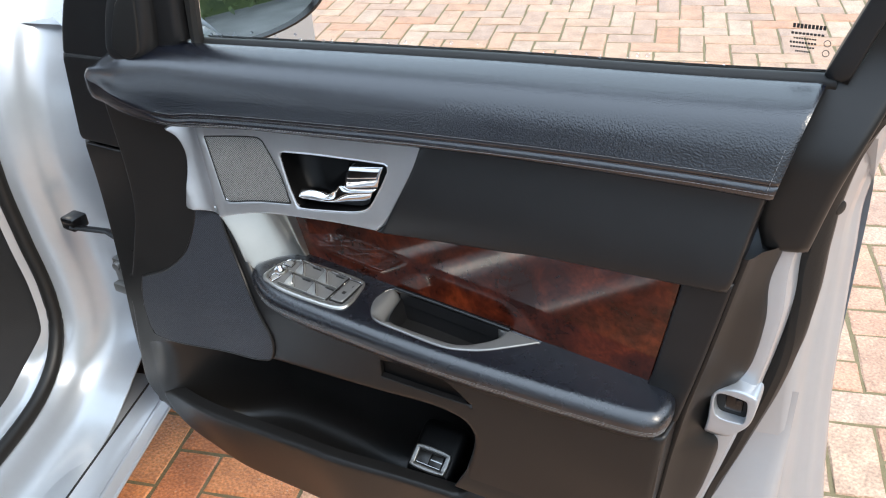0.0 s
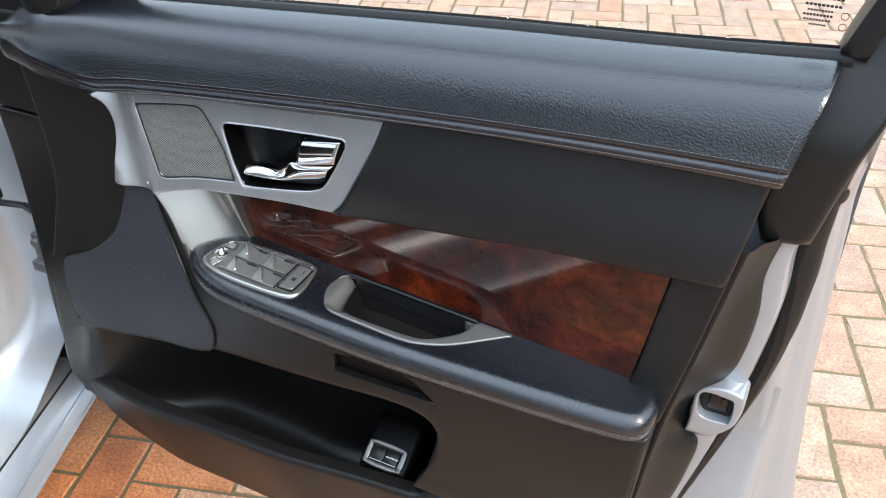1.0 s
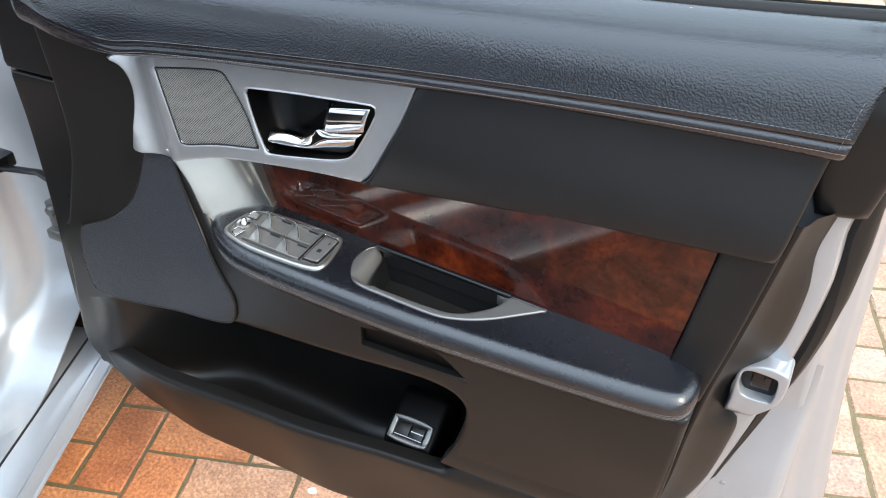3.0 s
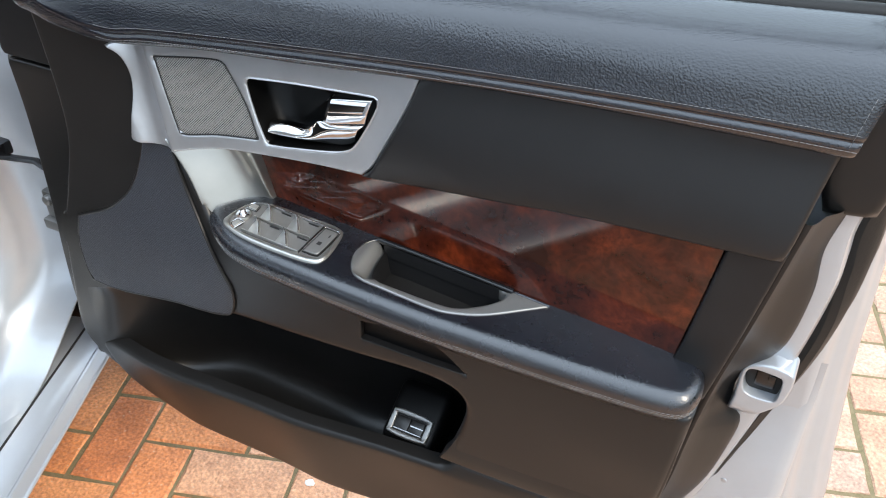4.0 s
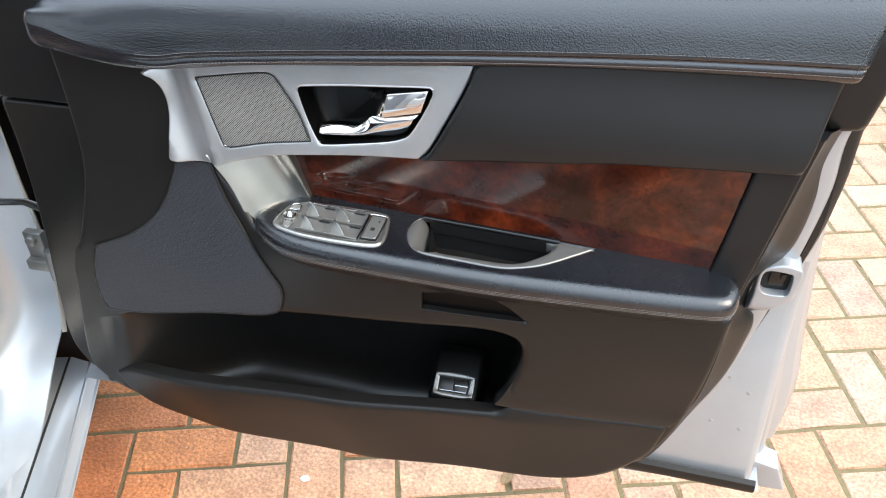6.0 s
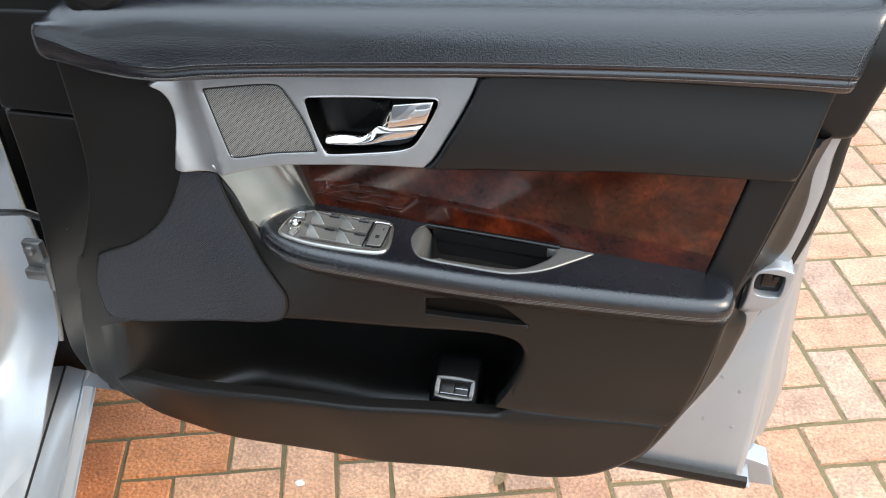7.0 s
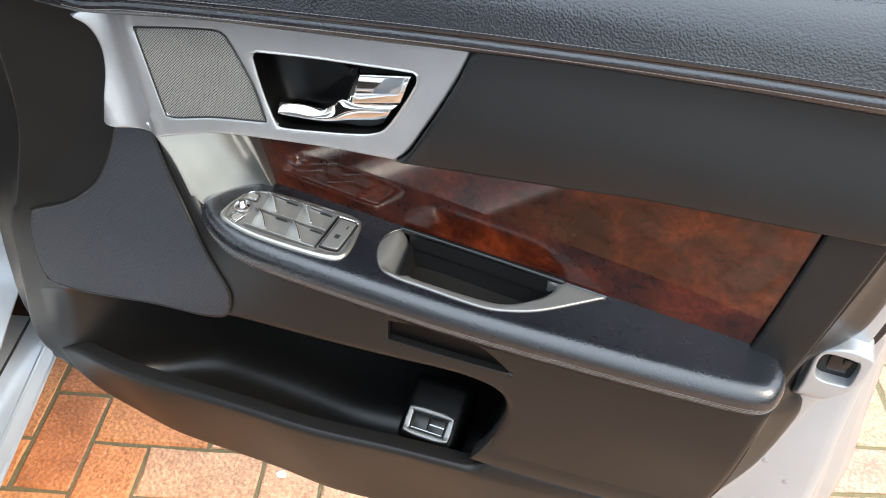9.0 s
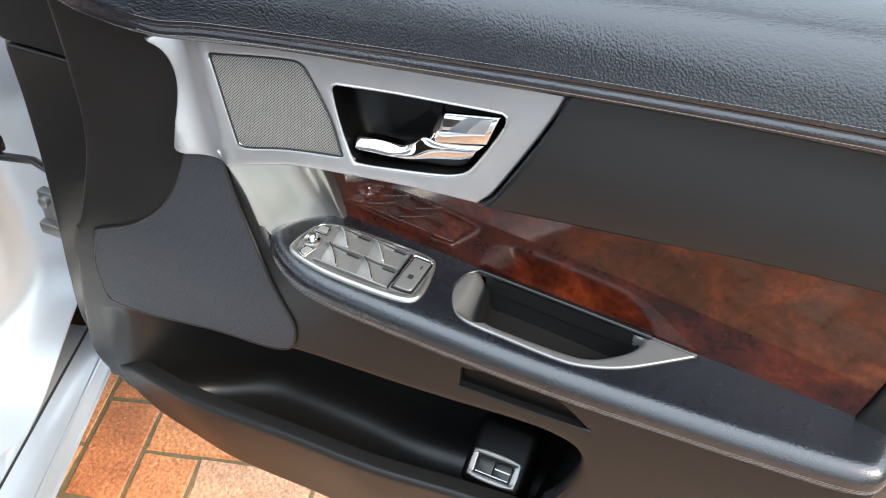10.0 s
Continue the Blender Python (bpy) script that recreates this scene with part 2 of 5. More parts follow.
def perforated(name, colour, hole, pitch, rough=0.5, metal=0.0, radius=0.3):
    """Fine mesh: rows of holes, at their true pitch."""
    m = material(name, colour, rough, metal, vary=0.05)
    n, l = m.node_tree.nodes, m.node_tree.links
    b = n["Principled BSDF"]
    tex = n.new("ShaderNodeTexCoord")
    mp = n.new("ShaderNodeSeparateXYZ")
    l.new(tex.outputs["Object"], mp.inputs["Vector"])
    cb = n.new("ShaderNodeCombineXYZ")
    l.new(mp.outputs["X"], cb.inputs["X"])
    l.new(mp.outputs["Z"], cb.inputs["Y"])
    rot = n.new("ShaderNodeMapping")
    rot.inputs["Rotation"].default_value = (0, 0, radians(45))
    l.new(cb.outputs["Vector"], rot.inputs["Vector"])
    v = n.new("ShaderNodeTexVoronoi")
    v.voronoi_dimensions = "2D"
    v.inputs["Randomness"].default_value = 0
    v.inputs["Scale"].default_value = 1 / pitch
    l.new(rot.outputs["Vector"], v.inputs["Vector"])
    r = n.new("ShaderNodeMapRange")
    r.inputs["From Min"].default_value = radius
    r.inputs["From Max"].default_value = radius + 0.12
    l.new(v.outputs["Distance"], r.inputs["Value"])
    old = b.inputs["Base Color"].links[0].from_socket
    mx = n.new("ShaderNodeMix")
    mx.data_type = "RGBA"
    mx.inputs["A"].default_value = (*hole, 1)
    l.new(r.outputs["Result"], mx.inputs["Factor"])
    l.new(old, mx.inputs["B"])
    l.new(mx.outputs["Result"], b.inputs["Base Color"])
    if metal:
        mm = n.new("ShaderNodeMath")
        mm.operation = "MULTIPLY"
        mm.inputs[1].default_value = metal
        l.new(r.outputs["Result"], mm.inputs[0])
        l.new(mm.outputs["Value"], b.inputs["Metallic"])
    bp = n.new("ShaderNodeBump")
    bp.inputs["Strength"].default_value = 0.6
    bp.inputs["Distance"].default_value = pitch * 0.3
    l.new(r.outputs["Result"], bp.inputs["Height"])
    l.new(bp.outputs["Normal"], b.inputs["Normal"])
    return m


def burl_wood():
    m = material("burl_veneer", (0.05, 0.012, 0.005), 0.40, 0, coat=1.0, coat_rough=0.05, vary_scale=9, spec=0.05)
    n, l = m.node_tree.nodes, m.node_tree.links
    b = n["Principled BSDF"]
    tex = n.new("ShaderNodeTexCoord")
    w = n.new("ShaderNodeTexNoise")
    w.inputs["Scale"].default_value, w.inputs["Detail"].default_value = 14, 5
    l.new(tex.outputs["Object"], w.inputs["Vector"])
    va = n.new("ShaderNodeVectorMath")
    va.operation = "MULTIPLY_ADD"
    va.inputs[1].default_value = (0.045, 0.045, 0.045)
    l.new(w.outputs["Color"], va.inputs[0])
    l.new(tex.outputs["Object"], va.inputs[2])
    a = n.new("ShaderNodeTexNoise")
    a.inputs["Scale"].default_value, a.inputs["Detail"].default_value, a.inputs["Distortion"].default_value = 21, 12, 0.35
    l.new(va.outputs["Vector"], a.inputs["Vector"])
    ramp = n.new("ShaderNodeValToRGB")
    e = ramp.color_ramp.elements
    e[0].position, e[0].color = 0.30, (0.018, 0.0038, 0.0020, 1)
    e[1].position, e[1].color = 0.78, (0.158, 0.026, 0.0080, 1)
    k = ramp.color_ramp.elements.new(0.48)
    k.color = (0.042, 0.0075, 0.0034, 1)
    l.new(a.outputs["Fac"], ramp.inputs["Fac"])
    eyes = n.new("ShaderNodeTexVoronoi")
    eyes.inputs["Scale"].default_value = 75
    l.new(va.outputs["Vector"], eyes.inputs["Vector"])
    er = n.new("ShaderNodeValToRGB")
    er.color_ramp.elements[0].position, er.color_ramp.elements[1].position = 0.03, 0.22
    er.color_ramp.elements[0].color = (0.45, 0.4, 0.4, 1)
    l.new(eyes.outputs["Distance"], er.inputs["Fac"])
    mx = n.new("ShaderNodeMix")
    mx.data_type, mx.blend_type = "RGBA", "MULTIPLY"
    mx.inputs["Factor"].default_value = 0.8
    l.new(ramp.outputs["Color"], mx.inputs["A"])
    l.new(er.outputs["Color"], mx.inputs["B"])
    fleck = n.new("ShaderNodeTexNoise")
    fleck.inputs["Scale"].default_value, fleck.inputs["Detail"].default_value = 170, 5
    l.new(va.outputs["Vector"], fleck.inputs["Vector"])
    fr = n.new("ShaderNodeValToRGB")
    fr.color_ramp.elements[0].position, fr.color_ramp.elements[1].position = 0.36, 0.62
    fr.color_ramp.elements[0].color = (0.35, 0.32, 0.32, 1)
    fr.color_ramp.elements[1].color = (1.2, 1.2, 1.2, 1)
    l.new(fleck.outputs["Fac"], fr.inputs["Fac"])
    m2 = n.new("ShaderNodeMix")
    m2.data_type, m2.blend_type = "RGBA", "MULTIPLY"
    m2.inputs["Factor"].default_value = 0.5
    l.new(mx.outputs["Result"], m2.inputs["A"])
    l.new(fr.outputs["Color"], m2.inputs["B"])
    l.new(m2.outputs["Result"], b.inputs["Base Color"])
    return m


def paver(name, tones):
    """Clay pavers: each its own shade of orange, pink and brown, with sandy grain and stains."""
    m = material(name, (0.3, 0.12, 0.06), 0.46, 0, vary_scale=14, bump=1.0, bump_scale=130, bump_deep=0.0045, rough_vary=0.12, spec=0.5)
    n, l = m.node_tree.nodes, m.node_tree.links
    b = n["Principled BSDF"]
    tex = n.new("ShaderNodeTexCoord")
    info = n.new("ShaderNodeObjectInfo")
    isl = n.new("ShaderNodeNewGeometry")
    add = n.new("ShaderNodeMath")
    add.operation = "ADD"
    l.new(info.outputs["Random"], add.inputs[0])
    l.new(isl.outputs["Random Per Island"], add.inputs[1])
    fr = n.new("ShaderNodeMath")
    fr.operation = "FRACT"
    l.new(add.outputs["Value"], fr.inputs[0])
    ramp = n.new("ShaderNodeValToRGB")
    e = ramp.color_ramp.elements
    e[0].position, e[0].color = 0.0, (*tones[0], 1)
    e[1].position, e[1].color = 1.0, (*tones[-1], 1)
    for k in range(1, len(tones) - 1):
        ramp.color_ramp.elements.new(k / (len(tones) - 1)).color = (*tones[k], 1)
    l.new(fr.outputs["Value"], ramp.inputs["Fac"])
    slow = n.new("ShaderNodeTexNoise")
    slow.inputs["Scale"].default_value, slow.inputs["Detail"].default_value = 16, 8
    geo = isl.outputs["Position"]
    l.new(geo, slow.inputs["Vector"])
    sr = n.new("ShaderNodeValToRGB")
    sr.color_ramp.elements[0].position, sr.color_ramp.elements[1].position = 0.3, 0.72
    sr.color_ramp.elements[0].color = (0.76, 0.72, 0.70, 1)
    sr.color_ramp.elements[1].color = (1.12, 1.12, 1.1, 1)
    l.new(slow.outputs["Fac"], sr.inputs["Fac"])
    mx = n.new("ShaderNodeMix")
    mx.data_type, mx.blend_type = "RGBA", "MULTIPLY"
    mx.inputs["Factor"].default_value = 1
    l.new(ramp.outputs["Color"], mx.inputs["A"])
    l.new(sr.outputs["Color"], mx.inputs["B"])
    grain = n.new("ShaderNodeTexNoise")
    grain.inputs["Scale"].default_value, grain.inputs["Detail"].default_value = 150, 8
    l.new(geo, grain.inputs["Vector"])
    gr = n.new("ShaderNodeValToRGB")
    gr.color_ramp.elements[0].position, gr.color_ramp.elements[1].position = 0.36, 0.66
    gr.color_ramp.elements[0].color = (0.58, 0.53, 0.50, 1)
    gr.color_ramp.elements[1].color = (1.38, 1.38, 1.36, 1)
    l.new(grain.outputs["Fac"], gr.inputs["Fac"])
    m2 = n.new("ShaderNodeMix")
    m2.data_type, m2.blend_type = "RGBA", "MULTIPLY"
    m2.inputs["Factor"].default_value = 0.6
    l.new(mx.outputs["Result"], m2.inputs["A"])
    l.new(gr.outputs["Color"], m2.inputs["B"])
    grit = n.new("ShaderNodeTexVoronoi")
    grit.inputs["Scale"].default_value = 55
    l.new(geo, grit.inputs["Vector"])
    gs = n.new("ShaderNodeValToRGB")
    gs.color_ramp.elements[0].position, gs.color_ramp.elements[1].position = 0.05, 0.14
    gs.color_ramp.elements[0].color, gs.color_ramp.elements[1].color = (0.5, 0.5, 0.5, 1), (0, 0, 0, 1)
    l.new(grit.outputs["Distance"], gs.inputs["Fac"])
    pale = n.new("ShaderNodeMix")
    pale.data_type = "RGBA"
    pale.inputs["B"].default_value = (0.62, 0.50, 0.38, 1)
    l.new(gs.outputs["Color"], pale.inputs["Factor"])
    l.new(m2.outputs["Result"], pale.inputs["A"])
    l.new(pale.outputs["Result"], b.inputs["Base Color"])
    return m


def glass(name, tint=(0.93, 0.96, 0.94)):
    """Thin clear pane: see-through, with a mirror gloss that grows at grazing angles."""
    m = bpy.data.materials.new(name)
    m.use_nodes = True
    n, l = m.node_tree.nodes, m.node_tree.links
    n.remove(n["Principled BSDF"])
    t, g, f, x = n.new("ShaderNodeBsdfTransparent"), n.new("ShaderNodeBsdfGlossy"), n.new("ShaderNodeFresnel"), n.new("ShaderNodeMixShader")
    t.inputs["Color"].default_value = (*tint, 1)
    g.inputs["Roughness"].default_value = 0.01
    f.inputs["IOR"].default_value = 1.45
    l.new(f.outputs["Fac"], x.inputs["Fac"])
    l.new(t.outputs["BSDF"], x.inputs[1])
    l.new(g.outputs["BSDF"], x.inputs[2])
    l.new(x.outputs["Shader"], n["Material Output"].inputs["Surface"])
    return m


LEATHER = material("black_leather", (0.0036, 0.0046, 0.0082), 0.22, vary=0.15, rough_vary=0.05, bump=0.46, bump_scale=560, bump_kind="leather", spec=0.85, coat=0.4, coat_rough=0.17)
ARM_LEATHER = material("armrest_leather", (0.0038, 0.0046, 0.0074), 0.27, vary=0.15, rough_vary=0.04, bump=0.34, bump_scale=640, bump_kind="leather", spec=0.85, coat=0.4, coat_rough=0.22)
SOFT = material("soft_vinyl", (0.0075, 0.0076, 0.0082), 0.40, rough_vary=0.02, bump=0.08, bump_scale=900, spec=0.32)
INSERT_VINYL = material("insert_vinyl", (0.0045, 0.0046, 0.0052), 0.37, rough_vary=0.02, bump=0.06, bump_scale=900, spec=0.5)
PLASTIC = material("black_plastic", (0.0080, 0.0076, 0.0074), 0.33, vary=0.05, rough_vary=0.012, bump=0.08, bump_scale=1100, spec=0.45)
LOWER = material("lower_plastic", (0.0085, 0.0080, 0.0078), 0.37, vary=0.06, rough_vary=0.015, bump=0.10, bump_scale=1100, spec=0.36)
DARK = material("deep_black_plastic", (0.0012, 0.0012, 0.0013), 0.4, bump=0.2, bump_scale=900, spec=0.15)
GLOSSBLACK = material("gloss_black", (0.004, 0.004, 0.0045), 0.18, bump=0.05, bump_scale=300)
SATIN = material("satin_silver", (0.47, 0.485, 0.505), 0.33, 0.8, vary=0.03, rough_vary=0.04, bump=0.012, bump_scale=1500)
WARM_SATIN = material("warm_satin_silver", (0.40, 0.395, 0.37), 0.29, 0.9, vary=0.03, rough_vary=0.03)
CHROME = material("chrome", (0.85, 0.85, 0.86), 0.05, 1.0, vary=0.01, rough_vary=0.02)
PAINT = material("silver_paint", (0.36, 0.385, 0.415), 0.30, 0.45, vary=0.015, rough_vary=0.02, coat=0.7, coat_rough=0.06)
SEALER = material("seam_sealer", (0.42, 0.39, 0.33), 0.6, vary=0.1)
RUBBER = material("black_rubber", (0.007, 0.0065, 0.006), 0.5, bump=0.3, bump_scale=500, spec=0.4)
THREAD = material("grey_thread", (0.14, 0.14, 0.143), 0.7, bump=0.4, bump_scale=2500)
WOOD = burl_wood()
TWEETER = perforated("tweeter_mesh", (0.33, 0.33, 0.32), (0.018, 0.018, 0.018), 0.0019, 0.45, 0.5, 0.33)
GRILLE = perforated("speaker_cloth", (0.034, 0.039, 0.050), (0.010, 0.011, 0.015), 0.0022, 0.5, 0.0, 0.34)
BUTTON = material("grey_button", (0.40, 0.40, 0.385), 0.32, 0.65, vary=0.04)
# grey keys, and the shaded flats of the rockers painted darker
KEY_AND_SHADE = material("grey_key_and_shade", (0.15, 0.15, 0.148), 0.38, 0.35, vary=0.06)
CUP_SATIN = material("grey_satin", (0.24, 0.24, 0.235), 0.38, 0.75, vary=0.03, rough_vary=0.04)
# tones carry light: pink paled by sky glare, salmon and orange lifted against car shade
PINK_GLARE_BRICK = paver("pink_glare_paver", ((0.46, 0.265, 0.175), (0.47, 0.32, 0.225), (0.46, 0.23, 0.135), (0.50, 0.355, 0.26), (0.40, 0.26, 0.195), (0.49, 0.29, 0.185)))
SALMON_LIFTED_BRICK = paver("salmon_lifted_paver", ((0.68, 0.36, 0.21), (0.70, 0.42, 0.27), (0.62, 0.31, 0.17), (0.68, 0.40, 0.25)))
ORANGE_SHADE_BRICK = paver("orange_shade_paver", ((0.66, 0.25, 0.095), (0.64, 0.30, 0.145), (0.54, 0.19, 0.078), (0.68, 0.27, 0.11)))
SAND = material("joint_sand", (0.36, 0.27, 0.15), 0.95, vary=0.45, vary_scale=70, bump=1.0, bump_scale=260, bump_deep=0.003, second=(0.14, 0.120, 0.060))
PANE = glass("window_glass")
MIRROR = material("mirror_glass", (0.86, 0.88, 0.88), 0.01, 1.0, vary=0.0, rough_vary=0.01)
# dark print, also the painted shade in narrow gaps
PRINT_AND_GAPS = material("dark_print_and_gaps", (0.006, 0.006, 0.006), 0.6)
CARPET = material("dark_carpet", (0.014, 0.012, 0.011), 0.95, bump=1.0, bump_scale=600)
ASPHALT = material("asphalt", (0.13, 0.13, 0.128), 0.8, vary=0.2, vary_scale=3, bump=1.0, bump_scale=200)
LEAF = material("hedge_leaf", (0.045, 0.075, 0.02), 0.55, vary=0.4, vary_scale=4, second=(0.09, 0.12, 0.03))

DROPS = glass("water_drops", (0.97, 0.98, 1.0))
DRY_LEAF = material("dry_leaf", (0.22, 0.14, 0.07), 0.7, vary=0.3, vary_scale=120, bump=0.6, bump_scale=300)
CHALK = material("white_fragment", (0.75, 0.74, 0.70), 0.8, vary=0.15, vary_scale=200, bump=0.8, bump_scale=400)


# ---- the open front door ----
DOOR = thing("car_door", (-0.55, 0.82, 0.3), "open silver car door with black leather and burl wood trim", "car door")

# heights along the door: belt line, seam of the top roll, lower edge of the roll
BX, BZ = (-0.94, -0.88, -0.84, -0.78, -0.55, -0.35, -0.19, -0.08), (1.019, 1.027, 1.031, 1.037, 1.055, 1.070, 1.080, 1.089)
OX, OZ = (-0.93, -0.90, -0.86, -0.82, -0.79, -0.75, -0.67, -0.595, -0.50, -0.455, -0.364, -0.248, -0.154, -0.09), \
         (0.958, 0.957, 0.954, 0.950, 0.950, 0.955, 0.967, 0.975, 0.985, 0.990, 0.998, 1.004, 1.007, 1.008)
SX, SZ = (-0.93, -0.90, -0.86, -0.82, -0.78, -0.74, -0.686, -0.584, -0.453, -0.364, -0.252, -0.16, -0.09), \
         (0.985, 0.981, 0.9735, 0.966, 0.964, 0.971, 0.978, 0.990, 1.004, 1.011, 1.018, 1.022, 1.024)


def roll_section(x):
    """Cross-section (y, z) of the leather roll at x, from the window down to the insert."""
    zb, zo, zs = curve1(x, BX, BZ), curve1(x, OX, OZ), curve1(x, SX, SZ)
    sag = 0.0042 * smooth((x + 0.75) / 0.35)
    zo, zs = zo - sag, zs - sag
    groove = 0.0018 * smooth((x + 0.83) / 0.06)
    pts = [(0.812, zb - 0.012), (0.806, zb - 0.003), (0.797, zb + 0.0005), (0.784, zb - 0.001), (0.768, zb - 0.007), (0.755, zb - 0.017),
           (0.746, lerp(zb - 0.017, zs + 0.01, 0.45)), (0.7405, zs + lerp(0.011, 0.0065, smooth((-0.83 - x) / 0.07))), (0.7388, zs + 0.0035), (0.7388 + groove, zs),
           (0.7388, zs - 0.0035), (0.7395, lerp(zs, zo, 0.62)), (0.743, zo + 0.0015), (0.752, zo - 0.002), (0.765, zo - 0.002)]
    bend = 0.012 * smooth((-0.855 - x) / 0.075)
    return [(y + bend, z) for y, z in pts]


def roll_line(x, k):
    y, z = roll_section(x)[k]
    return x, y, z


def leather_roll():
    xs = list(np.linspace(-0.920, -0.088, 112))
    secs = []
    for x in [-0.9375, -0.937, -0.934, -0.928] + xs + [-0.0848, -0.0825, -0.0815]:
        s = polyline([np.array(p) for p in roll_section(x)], 4)
        e = 0.0
        if x < -0.920:
            e = 0.0110 * (1 - math.sqrt(max(0.0, 1 - ((-0.920 - x) / 0.0176) ** 2)))
        elif x > -0.088:
            e = 0.0035 * (1 - math.sqrt(max(0.0, 1 - ((x + 0.088) / 0.0075) ** 2)))
        mid = Vector((0.790, sum(p[1] for p in s) / len(s)))
        slant = lambda z: 0.22 * (z - 1.05) * smooth((x + 0.2) / 0.11)
        row = []
        for p in s:
            d = mid - Vector(p)
            q = Vector(p) + d * (min(e, 0.9 * d.length) / max(d.length, 1e-6))
            back = 0.55 * max(0.0, p[0] - 0.756) * smooth((-0.865 - x) / 0.06)
            row.append((x + slant(p[1]) + back, q.x, q.y))
        secs.append(row)
    return loft(secs, caps=True)


def roll_stitches():
    rows = []
    for k in (8, 10):
        line = [roll_line(x, k) for x in np.linspace(-0.80, -0.09, 90)]
        rows.append(stitch_row([(x, 0.7387 if k == 8 else y - 0.0009, z + 0.0028 if k == 8 else z - 0.0025) for x, y, z in line], 0.0042))
    edge = [(x + 0.22 * (z - 1.05), y - 0.0008, z) for x, (y, z) in ((-0.0885, p) for p in polyline(roll_section(-0.0885)[6:11], 6))]
    rows.append(stitch_row(edge, 0.0047))
    return join(*rows)


roll = part("top_pad", leather_roll(), LEATHER, DOOR, "black grained leather top roll")
part("stitching", roll_stitches(), THREAD, roll, "grey double stitching")

# ---- trim panel ----
ANCHORS = ((-0.93, 0.95, 0.756), (-0.86, 0.90, 0.768), (-0.79, 0.90, 0.768), (-0.85, 0.80, 0.764), (-0.95, 0.66, 0.753), (-0.86, 0.66, 0.746), (-0.80, 0.60, 0.738), (-0.68, 0.66, 0.722),
           (-0.74, 0.80, 0.744), (-0.58, 0.71, 0.712), (-0.49, 0.70, 0.708), (-0.37, 0.70, 0.706), (-0.22, 0.71, 0.705), (-0.16, 0.70, 0.710),
           (-0.34, 0.63, 0.712), (-0.18, 0.56, 0.726), (-0.30, 0.55, 0.716), (-0.42, 0.55, 0.709), (-0.56, 0.53, 0.707), (-0.70, 0.515, 0.708), (-0.84, 0.50, 0.716), (-0.96, 0.46, 0.746),
           (-0.70, 0.45, 0.722), (-0.50, 0.45, 0.722), (-0.35, 0.46, 0.730), (-0.25, 0.45, 0.738), (-0.70, 0.39, 0.742), (-0.45, 0.40, 0.742), (-0.90, 0.40, 0.750), (-0.99, 0.55, 0.757))


def face(x, z):
    """Depth of the moulded lower trim."""
    w = s = 0.0
    for ax, az, ay in ANCHORS:
        g = math.exp(-((x - ax) ** 2 + (z - az) ** 2) / (2 * 0.062 ** 2)) + 1e-9
        w, s = w + g, s + g * ay
    return s / w


PANEL = [(-0.921, 0.985, 1), (-0.86, 0.968), (-0.80, 0.955, 1), (-0.765, 0.93), (-0.765, 0.85, 1), (-0.725, 0.808), (-0.695, 0.762, 1), (-0.64, 0.752),
         (-0.50, 0.744), (-0.30, 0.742), (-0.150, 0.742, 1), (-0.156, 0.682), (-0.167, 0.595), (-0.186, 0.523), (-0.207, 0.478), (-0.235, 0.440),
         (-0.268, 0.415), (-0.310, 0.401), (-0.381, 0.394), (-0.462, 0.390), (-0.629, 0.383), (-0.803, 0.381), (-0.89, 0.391), (-0.932, 0.407),
         (-0.975, 0.430), (-1.0, 0.462), (-0.999, 0.519), (-0.987, 0.596), (-0.970, 0.658), (-0.945, 0.717), (-0.926, 0.79), (-0.921, 0.88)]
POCKET_TOP = [(-0.962, 0.5545, 1), (-0.935, 0.567), (-0.91, 0.5775), (-0.885, 0.5875), (-0.855, 0.598), (-0.827, 0.607), (-0.76, 0.6225), (-0.679, 0.640), (-0.58, 0.656), (-0.488, 0.667), (-0.429, 0.673), (-0.395, 0.671), (-0.377, 0.662)]
POCKET = POCKET_TOP + [(-0.371, 0.643), (-0.377, 0.612), (-0.389, 0.572), (-0.400, 0.510), (-0.45, 0.470), (-0.486, 0.466), (-0.587, 0.458), (-0.696, 0.450),
                       (-0.772, 0.446), (-0.852, 0.440), (-0.935, 0.437), (-0.962, 0.436, 1)]
SLOT = [(-0.488, 0.7205, 1), (-0.455, 0.7265), (-0.425, 0.7280), (-0.395, 0.721), (-0.3675, 0.6985, 1), (-0.425, 0.6975), (-0.4885, 0.6965, 1)]
panel = part("trim_panel", sheet(PANEL, face, [POCKET, SLOT], 0.006, 0.007, 0.05, SIDE, (0.010, 0.0015), 0.008,
             lambda x, z: 1.0 if z > 0.68 or z < 0.43 or x < -0.978 else smooth((x + 0.93) / 0.07)), LOWER, DOOR, "black moulded plastic lower trim")


